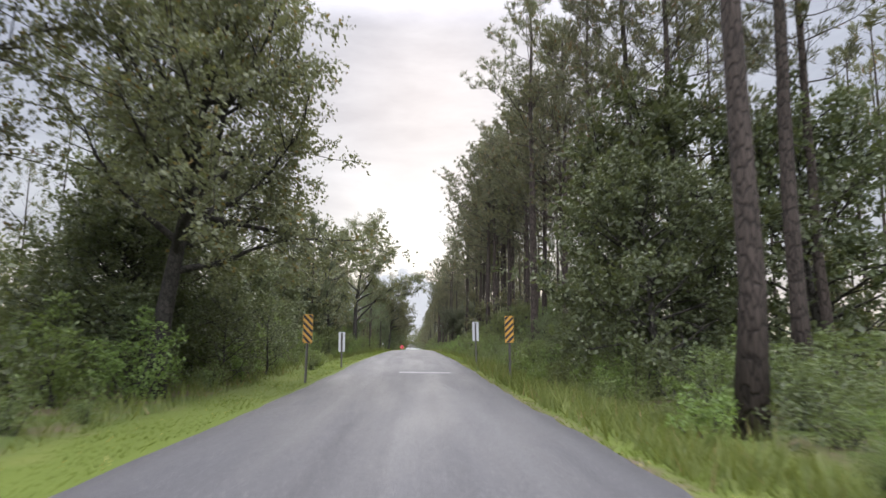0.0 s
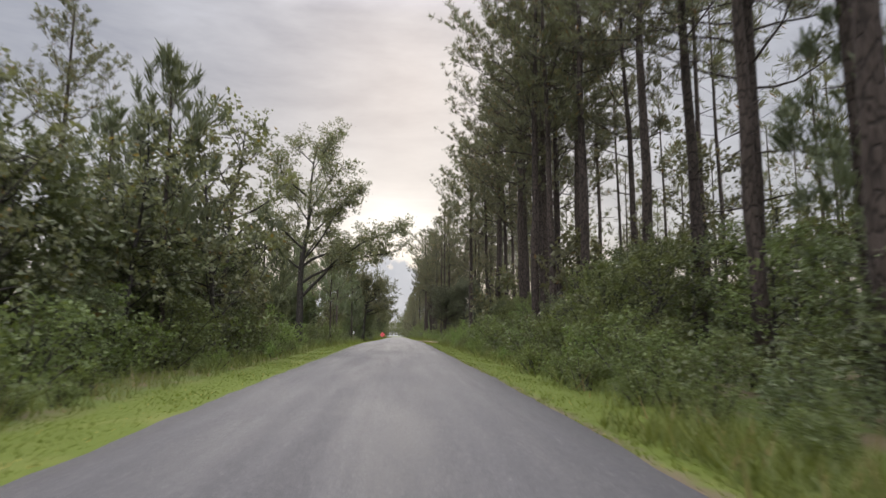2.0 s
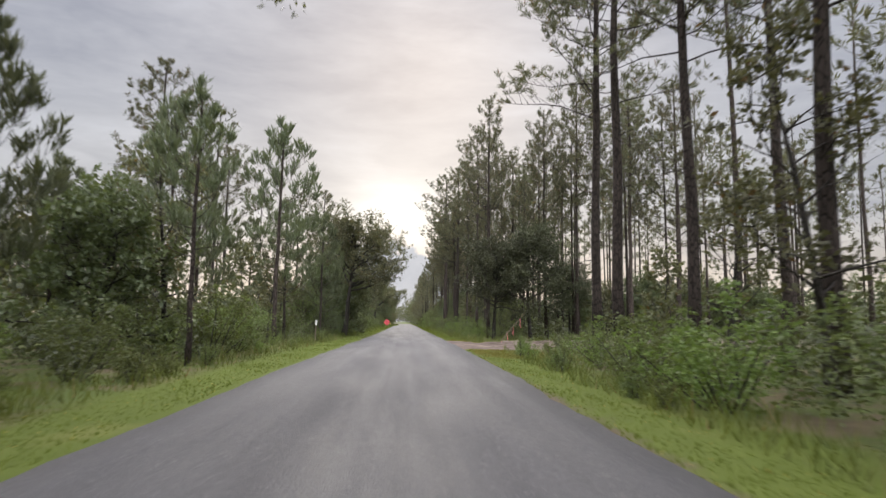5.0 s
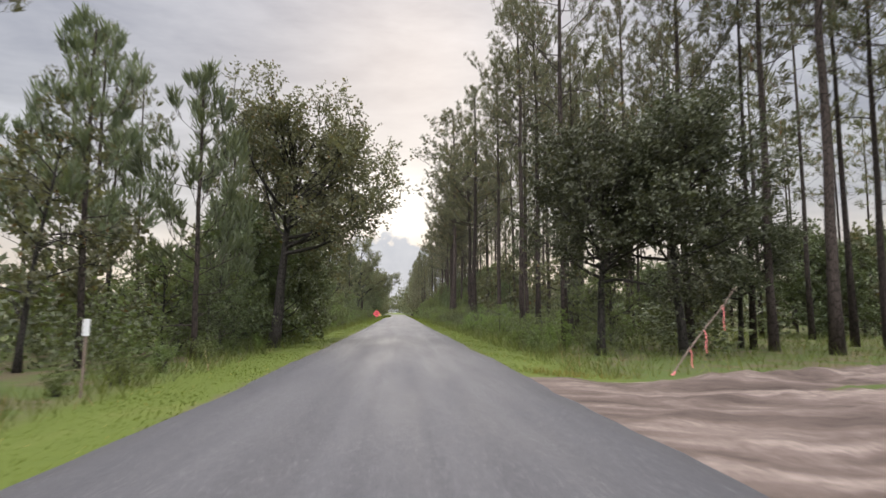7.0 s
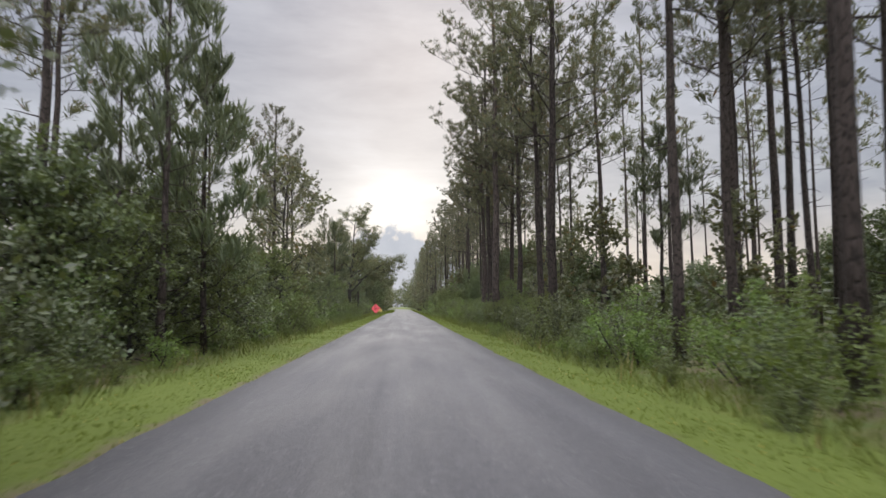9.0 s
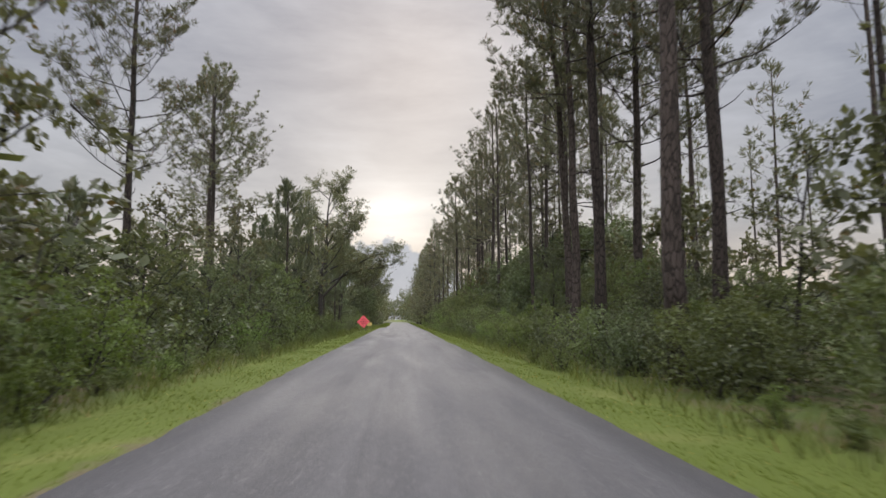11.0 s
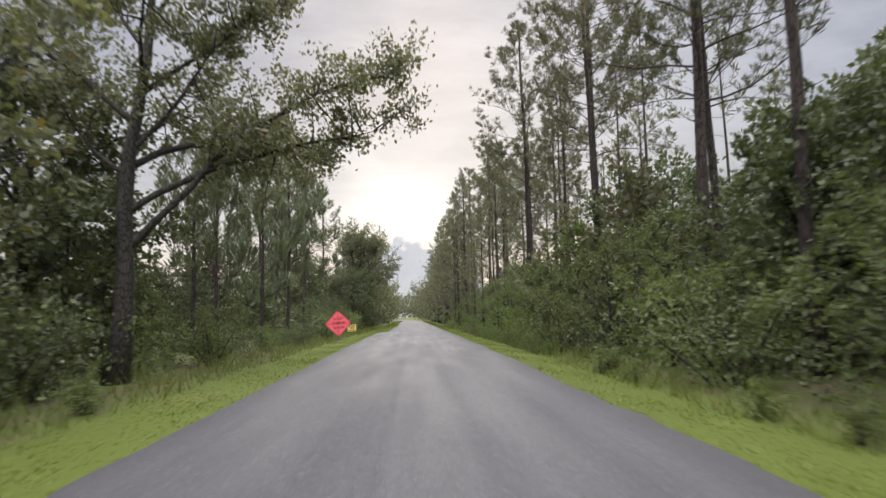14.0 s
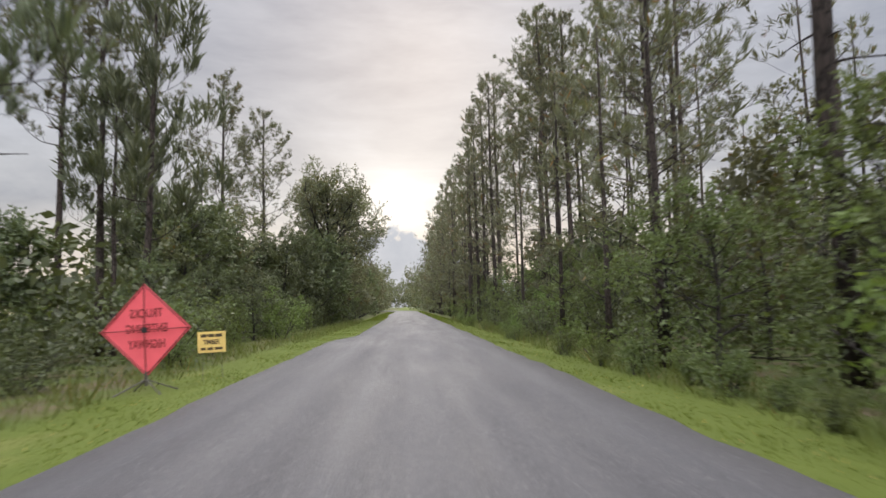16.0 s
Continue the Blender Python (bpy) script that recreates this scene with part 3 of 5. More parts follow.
def build_road():
    b = Buf()
    ys = list(np.arange(-60, 470, 0.5))
    for y in ys:
        y = float(y)
        c = road_x(y)
        l = c - half(y) + 0.75 * smooth(251, 256, y) * (1 - smooth(300, 340, y)) + 0.20 * (1 - smooth(80, 115, y)) + 0.07 * noise.noise(Vector((y * 0.9, 0, 0))) + 0.10 * noise.noise(Vector((y * 0.17, 5, 0)))
        r = c + half(y) + 0.09 * noise.noise(Vector((y * 0.9, 9, 0))) + 0.12 * noise.noise(Vector((y * 0.17, 2, 0)))
        for f in (0.0, 0.004, 0.12, 0.5, 0.88, 0.996, 1.0):
            x = l + (r - l) * f
            z = -0.11 if f in (0.0, 1.0) else 0.028 - 0.028 * abs(2 * f - 1) ** 2
            b.v.append((x, y, z + rise(y)))
    for j in range(len(ys) - 1):
        for i in range(6):
            b.f.append((j * 7 + i, j * 7 + i + 1, j * 7 + 8 + i, j * 7 + 7 + i))
    ob = new("road", b.mesh("road", M_ASPHALT, True))
    tagged(ob, "narrow worn grey asphalt road without lane markings", "road", kind="structure")


def track_mid(x):
    return 105.9 + 0.31 * (x - 3.0), 4.9 + 0.07 * (x - 3.0)


def build_track():
    """Sandy track that leaves the road to the right, churned by wheels."""
    b = Buf()
    nx, ny = 70, 44
    for i in range(nx):
        x = 2.55 + 31.0 * (i / (nx - 1)) ** 1.4
        mid, reach = track_mid(x)
        for j in range(ny):
            u = j / (ny - 1) * 2 - 1
            wob = 0.7 * noise.noise(Vector((x * 0.5, u * 2, 1.0)))
            y = mid + reach * u + wob * abs(u) ** 3 + min(u, 0.0) * 3.2 * math.exp(-(x - 2.55) / 0.9) + max(u, 0.0) * 1.2 * math.exp(-(x - 2.55) / 0.9)
            rut = 0.05 * math.sin(u * 19 + x * 0.2 + 2 * noise.noise(Vector((x * 0.2, u, 4))))
            rough_z = 0.10 * noise.noise(Vector((x * 1.4, y * 1.4, 2))) + 0.05 * noise.noise(Vector((x * 4, y * 4, 2)))
            berm = (0.20 + 0.12 * noise.noise(Vector((x * 1.8, 3.0, 6.0)))) * math.exp(-((u - 0.80) / 0.09) ** 2) * smooth(4, 8, x)
            fall = smooth(0.86, 1.0, abs(u))
            near = smooth(2.6, 4.0, x)
            z = land(x, y) + (0.035 + (rut + rough_z + berm) * near) * (1 - fall) - 0.05 * fall
            z = max(z, land(x, y) + 0.008) if fall < 0.6 else z
            b.v.append((x, y, z))
    for i in range(nx - 1):
        for j in range(ny - 1):
            a = i * ny + j
            b.f.append((a, a + ny, a + ny + 1, a + 1))
    ob = new("dirt_track", b.mesh("dirt_track", M_SAND, True))
    tagged(ob, "churned pale sandy dirt track joining the asphalt road", "dirt track", kind="structure")


def on_track(x, y, margin=0.0):
    if x < 2.5:
        return False
    mid, reach = track_mid(min(x, 33.0))
    near = math.exp(-(max(x, 2.55) - 2.55) / 0.9)
    return -reach - 3.2 * near - margin < y - mid < reach + 1.2 * near + margin


build_ground()
build_road()
build_track()

# pale worn patch and joint across one lane
b = Buf()
b.v = [(x, y, z + rise(y)) for x, y, z in ((-0.62, 24.75, 0.035), (1.38, 24.8, 0.032), (1.40, 25.35, 0.032), (-0.60, 25.45, 0.035))]
b.f = [(0, 1, 2, 3)]
tagged(new("road_marking", b.mesh("road_marking", M_ROADPAINT)), "faded white painted bar across the asphalt", "road marking", kind="structure")

# ---------------------------------------------------------------- grass


def build_grass():
    rng = np.random.default_rng(5)
    out = []

    def strip(n, ya, yb, side, lo, hi, h0, h1, w):
        y = rng.uniform(ya, yb, n)
        u = rng.uniform(0, 1, n)
        c = np.array([road_x(v) for v in y])
        edge = np.array([half(v) - (0.75 * smooth(251, 256, v) * (1 - smooth(300, 340, v)) if side < 0 else 0.0) for v in y]) + lo + 0.10 * np.sin(y * 1.7) * rng.uniform(0, 1, n)
        x = c + side * (edge + (hi - lo) * u)
        keep = np.array([not on_track(a, q, 0.2) for a, q in zip(x, y)])
        x, y = x[keep], y[keep]
        n = len(x)
        z = np.array([land(a, q) for a, q in zip(x, y)]) - 0.01
        h = rng.uniform(h0, h1, n) * (0.7 + 0.6 * np.sin(y * 0.6 + x) ** 2)
        a = rng.uniform(0, 6.28, n)
        o = np.stack([x, y, z], 1)
        d = np.stack([np.cos(a), np.sin(a), np.zeros(n)], 1) * w
        tip = o + np.stack([rng.normal(scale=0.45, size=n) * h, rng.normal(scale=0.45, size=n) * h, h], 1)
        out.append(np.stack([o - d, o + d, tip], 1))

    strip(75000, -2, 290, 1, 0.02, 1.75, 0.018, 0.05, 0.015)
    strip(75000, -2, 290, -1, 0.02, 2.2, 0.018, 0.05, 0.015)
    strip(9000, 290, 400, 1, 0.02, 1.75, 0.06, 0.15, 0.03)
    strip(9000, 290, 400, -1, 0.02, 2.2, 0.06, 0.15, 0.03)
    g = Buf()
    g.tris(np.concatenate(out))
    tagged(new("verge_grass", g.mesh("verge_grass", M_GRASS)), "short bright green mown grass along the road", "grass", kind="stuff")
    out.clear()
    strip(4900, -2, 93, 1, 1.35, 2.9, 0.18, 0.55, 0.014)
    strip(9300, 112, 290, 1, 1.35, 2.9, 0.18, 0.55, 0.014)
    strip(15000, -2, 290, -1, 1.9, 3.6, 0.18, 0.55, 0.014)
    strip(14000, 96, 150, 1, 2.0, 24, 0.15, 0.45, 0.016)
    strip(6500, 6, 37, 1, 0.35, 2.0, 0.15, 0.5, 0.016)
    weeds = list(out)
    out.clear()
    strip(16000, 93.0, 103.5, 1, 0.25, 9.0, 0.03, 0.10, 0.016)
    strip(1500, 107, 113, 1, 0.3, 3.0, 0.05, 0.16, 0.014)
    g = Buf()
    g.tris(np.concatenate(out))
    tagged(new("dry_grass", g.mesh("dry_grass", M_STRAW)), "straw-coloured dry grass beside the sandy track", "grass", kind="stuff")
    out[:] = weeds
    g = Buf()
    g.tris(np.concatenate(out))
    tagged(new("tall_weeds", g.mesh("tall_weeds", M_WEED)), "uncut knee-high weeds and grass before the bushes", "weeds", kind="stuff")


build_grass()

# ---------------------------------------------------------------- wood: one of each kind, then copies
KIND = {}
rnd = random.Random(11)


def put(kind, x, y, size=1.0, turn=None, lean=0.0, wide=1.0):
    """A tree or bush of that kind at x, y; the first one is the original itself."""
    turn = rnd.uniform(0, 360) if turn is None else turn
    m = pose(x, y, land(x, y), 0, lean, turn) @ Matrix.Diagonal((size * wide, size * wide, size, 1))
    src, used = KIND[kind]
    if not used:
        KIND[kind][1] = True
        src.matrix_basis = m
        return src
    ob = copy_thing(src, Matrix.Identity(4))
    ob.matrix_basis = m
    return ob


TALL = "tall straight pine with a bare dark trunk and open crown"
for i in range(4):
    KIND["pine%d" % i] = [pine("pine_tree", TALL, 20 + i, (20.5, 22, 19, 21)[i], (0.19, 0.22, 0.17, 0.20)[i], (0.46, 0.56, 0.48, 0.36)[i],
                               (3.7, 3.8, 3.0, 4.0)[i], (38, 36, 36, 42)[i], 0.34, 19, 0.22, 0.004 * (i - 1), None, 0.019), False]
for i in range(3):
    KIND["back%d" % i] = [pine("pine_tree", "slender tall pine standing deeper in the wood", 40 + i, (19, 21, 18)[i], (0.13, 0.15, 0.12)[i], (0.56, 0.60, 0.52)[i],
                               (2.4, 2.8, 2.2)[i], 18, 0.56, 8, 0.1, 0.006 * (i - 1), None, 0.040, 2, plain=True), False]
for i in range(2):
    KIND["edge%d" % i] = [pine("pine_tree", "tall pine at the wood's edge, needled far down its trunk", 50 + i, (19, 17)[i], (0.17, 0.15)[i], (0.20, 0.14)[i],
                               (3.3, 3.0)[i], (36, 34)[i], 0.60, 7, 0.25, 0.0, None, 0.040, 2, plain=True), False]
YOUNG = "young pine with upright brush-like shoots"
for i in range(3):
    KIND["young%d" % i] = [pine("young_pine", YOUNG, 60 + i, (10, 11, 9)[i], (0.10, 0.11, 0.09)[i], (0.30, 0.40, 0.22)[i],
                                (2.0, 2.2, 1.9)[i], (28, 26, 30)[i], 0.52, 11, 0.8, 0.0, M_YOUNG, 0.030, 3, "young pines"), False]
KIND["bigoak"] = [broadleaf("oak_tree", "large spreading oak with dense dark foliage", 81, 15.5, 0.34, 0.34, 5.9, 34, 0.72, 48, 0.155, 0.0, (0.55, 0, 0.05), more=3.1), False]
KIND["overoak"] = [limbed_oak("oak_tree", "oak with one long limb over the road and clumped leaves", 82, 14.4, 0.27, (
    (3.4, -6, 1.55, 8.9, -0.125), (4.4, 6, 0.85, 7.4, -0.075), (5.6, 34, 0.75, 8.4, -0.06), (6.0, -14, 1.0, 5.4, -0.01), (5.4, 150, 0.55, 3.4, 0.02), (6.3, 70, 0.8, 4.4, 0.02), (6.8, 186, 1.0, 5.4, -0.02), (7.6, 14, 0.85, 6.0, 0.02),
    (7.9, -80, 0.7, 4.2, 0.02), (8.8, 128, 1.1, 4.6, 0.0), (9.6, -25, 1.1, 4.2, 0.04), (10.4, 215, 0.9, 3.8, 0.03), (11.4, 50, 1.0, 3.2, 0.03),
    (12.2, -60, 1.0, 2.6, 0.0), (13.0, 170, 1.0, 2.4, 0.0), (14.0, 20, 1.6, 1.6, 0.0)), 0.150), False]
KIND["roundoak"] = [broadleaf("oak_tree", "round-crowned oak leaning out over the road", 83, 11.8, 0.26, 0.50, 5.2, 28, 0.68, 46, 0.145, 0.0, (0.65, -0.1, 0.22), more=3.0), False]
KIND["thinoak"] = [broadleaf("broadleaf_tree", "slim open-crowned broadleaf tree at the wood's edge", 84, 10.5, 0.13, 0.22, 2.7, 20, 0.50, 15, 0.20), False]
KIND["shadeoak"] = [broadleaf("oak_tree", "dense oak with shade-darkened leaves and a wide crown above bare stems", 89, 8.9, 0.17, 0.40, 3.5, 30, 0.70, 44, 0.15, 0.0, (0.1, 0, 0), M_SHADE, more=2.9), False]
KIND["greentree"] = [broadleaf("small_tree", "fresh light-green leafy tree before the pines", 97, 6.6, 0.09, 0.25, 2.4, 22, 0.45, 34, 0.115, 0.0, (0, 0, 0), M_BRIGHT), False]
KIND["sapling"] = [broadleaf("broadleaf_tree", "young leafy broadleaf tree in the wood", 88, 8.0, 0.09, 0.16, 2.4, 14, 0.70, 9, 0.36, more=1.3), False]
KIND["holly"] = [broadleaf("evergreen_tree", "dense dark evergreen tree, leafy to the ground", 85, 8.2, 0.15, 0.10, 3.2, 34, 0.66, 20, 0.235, 0.01, (0, 0, 0), M_HOLLY, more=2.2), False]
KIND["nearholly"] = [broadleaf("evergreen_tree", "dense dark-leaved tree at the road, leafy to the ground", 98, 8.2, 0.15, 0.10, 3.2, 36, 0.60, 30, 0.16, 0.01, (0, 0, 0), M_HOLLY, more=2.4), False]
KIND["thicket"] = [broadleaf("small_tree", "low bushy broadleaf tree at the wood's edge", 86, 5.6, 0.09, 0.08, 2.4, 20, 0.46, 30, 0.115, 0.0, (0, 0, 0), M_SHRUB), False]
KIND["thicket1"] = [broadleaf("small_tree", "low bushy dark-leaved tree at the wood's edge", 87, 5.2, 0.08, 0.06, 2.2, 20, 0.46, 30, 0.112, 0.0, (0, 0, 0), M_HOLLY), False]
KIND["mass0"] = [shrub("shrub", "tall green bush deep in the wood", 96, 2.6, 4.0, 81, 5, 0.42, M_SHRUB), False]
KIND["low0"] = [shrub("shrub", "low green shrub on the verge's edge", 91, 1.0, 1.0, 54, 20, 0.080, M_SHRUB), False]
KIND["low1"] = [shrub("shrub", "low fresh-green shrub on the verge's edge", 92, 1.0, 1.1, 54, 19, 0.085, M_BRIGHT), False]
KIND["mid0"] = [shrub("shrub", "head-high green shrub at the wood's edge", 93, 1.5, 2.0, 81, 30, 0.092, M_SHRUB), False]
KIND["mid1"] = [shrub("shrub", "head-high dark shrub at the wood's edge", 94, 1.6, 1.9, 81, 30, 0.092, M_HOLLY), False]
KIND["mid2"] = [shrub("shrub", "head-high fresh-green shrub at the wood's edge", 95, 1.4, 2.1, 81, 30, 0.092, M_BRIGHT), False]

# stems along the right-hand side, in order along the road
RIGHT = ((5.4, 10.3, 1), (9, 14.5, 0), (12, 18, 2), (10, 23, 3), (9, 25.5, 0), (8, 28, 2), (8.5, 35.1, 3), (7, 36.4, 1), (9.5, 40.2, 0), (8, 41.5, 2),
         (8.7, 43, 3), (8.8, 46, 0), (9, 49.9, 1), (10, 54, 2), (7.2, 57.3, 0), (9, 59.2, 1), (9, 62, 3), (8.4, 65, 2), (9.4, 67, 1), (12, 68.8, 0),
         (9, 72.5, 3), (9.5, 75, 1), (8, 77.5, 0), (9, 80.5, 2), (9, 83, 3), (7.6, 92, 1), (7.9, 95.8, 0), (11, 88, 2), (12, 123.5, 3), (14, 121, 0),
         (15, 119, 1), (17.5, 118, 2), (18.5, 121, 0), (20.5, 117, 3), (7.3, 125.5, 0), (9, 138.7, 1), (9.4, 143.7, 3), (7, 142.1, 0), (6.7, 157.4, 2),
         (7.6, 136.4, 1), (12, 148.4, 0), (12, 141, 3), (14, 147.3, 2), (14, 136, 0), (16, 152, 1), (8, 170, 3), (12, 164, 2), (11, 175, 1), (9, 188, 0),
         (13, 183, 1), (8.4, 194.5, 2), (15, 185.5, 2), (10, 197, 3), (13, 201, 1), (17, 205, 2), (8.9, 210.5, 1),
         (9, 216, 3), (9, 227, 0), (7.4, 235.7, 2), (10, 229.6, 1), (11, 219, 0), (11, 240.5, 2), (14, 257, 3),
         (11.5, 272, 1), (14, 275, 0), (7.3, 275, 3), (8.2, 262, 2), (6.5, 178, 2))
for x, y, k in RIGHT:
    put("pine%d" % k, x, y, rnd.uniform(0.93, 1.06), wide=0.78 if 120 < y < 150 or 182 < y < 216 else 1.0)
put("pine2", 7.4, 181, 1.02, 200, 2.6)

# deeper wood on the right: rows thinned by chance, open to the light behind
for row in range(46):
    y = 0 + row * 6.4
    for col in range(5):
        x = 13.5 + col * 6.0 + rnd.uniform(-2.6, 2.6)
        yy = y + rnd.uniform(-2.8, 2.8)
        if rnd.random() < (0.74 if 186 < yy < 262 else 0.28 if yy < 95 else 0.40) or on_track(x, yy, 1.0):
            continue
        put("back%d" % rnd.randrange(3), x, yy, rnd.uniform(0.88, 1.1))
# both sides far ahead
for row in range(9):
    y = 286 + row * 14
    c = road_x(y)
    for s in (-1, 1):
        x = c + s * (8.4 + rnd.uniform(-1.2, 3.5))
        put("back%d" % rnd.randrange(3), x, y + rnd.uniform(-2, 2), rnd.uniform(0.75, 1.0) if s > 0 else rnd.uniform(0.55, 0.8))
for row in range(15):
    y = 282 + row * 8.5
    put("edge%d" % rnd.randrange(2), road_x(y) + rnd.uniform(6.8, 8.4), y + rnd.uniform(-2, 2), rnd.uniform(0.85, 1.1))
    put("edge%d" % rnd.randrange(2), road_x(y) - rnd.uniform(7.0, 9.0), y + rnd.uniform(-2, 2), rnd.uniform(0.55, 0.8))
for row in range(25):
    y = 238 + row * 6.2
    put("edge%d" % rnd.randrange(2), road_x(y) + rnd.uniform(5.7, 6.7), y + rnd.uniform(-2, 2), rnd.uniform(0.80, 1.05) if y > 264 else rnd.uniform(0.52, 0.68))
for y in (203, 252, 259, 267):
    put("pine3", rnd.uniform(9.0, 11.0), y + rnd.uniform(-2, 2), rnd.uniform(0.7, 0.9))
put("pine0", 8.6, 88.7, 1.0)
put("pine3", 9.0, 177.6, 0.92)
# behind the track
for _ in range(16):
    put("back%d" % rnd.randrange(3), rnd.uniform(14, 44), rnd.uniform(121, 160), rnd.uniform(0.9, 1.1))
for _ in range(20):
    put("back%d" % rnd.randrange(3), rnd.uniform(33, 58), rnd.uniform(122, 170), rnd.uniform(0.95, 1.15))
for _ in range(22):
    put("holly", rnd.uniform(20, 50), rnd.uniform(128, 172), rnd.uniform(0.55, 0.85))
for _ in range(7):
    put("sapling", rnd.uniform(18, 40), rnd.uniform(124, 158), rnd.uniform(0.7, 1.0))
# saplings along both edges, leafy down to the bushes
for row in range(44):
    y = 27 + row * 6.3
    for s in (-1, 1):
        if (s > 0 and (98 < y < 128 or 197 < y < 212 or rnd.random() < 0.15)) or (s < 0 and (66 < y < 84 or 100 < y < 114 or 220 < y < 244)):
            continue
        x = s * rnd.uniform(8.2, 12.0) - 0.2
        if rnd.random() < 0.35:
            put("young%d" % rnd.randrange(3), x, y + rnd.uniform(-2, 2), rnd.uniform(0.55, 0.9))
        else:
            put(rnd.choice(("thinoak", "sapling", "sapling")), x, y + rnd.uniform(-2, 2), rnd.uniform(0.6, 0.95))
for row in range(20):
    y = 292 + row * 6.5
    for s in (-1, 1):
        put("sapling", road_x(y) + s * rnd.uniform(6.3, 8.6), y + rnd.uniform(-2, 2), rnd.uniform(0.8, 1.3))
# middle storey where the wood is mixed
for _ in range(46):
    put(rnd.choice(("sapling", "sapling", "thinoak")), rnd.uniform(11, 32), rnd.uniform(196, 300), rnd.uniform(0.7, 1.05))
for _ in range(22):
    put("sapling", -rnd.uniform(11, 24), rnd.uniform(10, 300), rnd.uniform(0.7, 1.05))
for _ in range(12):
    put("sapling", rnd.uniform(12, 26), rnd.uniform(20, 92), rnd.uniform(0.6, 0.9))

put("mass0", 17, 62, 0.7)
# tall pines whose crowns lean out towards the road
for x, y, k, size in ((8.4, 55.3, 1, 1.0), (6.8, 58.5, 0, 1.05), (7.5, 66.5, 1, 1.05), (6.4, 168.5, 1, 1.10), (6.7, 175.5, 0, 1.08), (6.9, 155, 3, 1.05)):
    put("pine%d" % k, x, y, size)
# dense evergreen storey under the pines, closing the wood to the light behind
for x, y, size in ((9.5, 203, 0.75), (11, 207, 0.95), (13, 203, 1.1), (12.5, 211, 1.0), (15, 208, 1.15), (10, 212, 0.85), (14.5, 214.5, 1.1),
                   (17, 205, 1.2), (9.3, 198, 0.65), (12, 197, 0.9), (15, 199, 1.1)):
    put("holly", x, y, size)
for row in range(27):
    y = 166 + row * 5.0
    put("holly", rnd.uniform(12, 18) + (row % 2) * 7.0, y + rnd.uniform(-2, 2), rnd.uniform(0.62, 0.95) if y > 196 else rnd.uniform(0.45, 0.62))
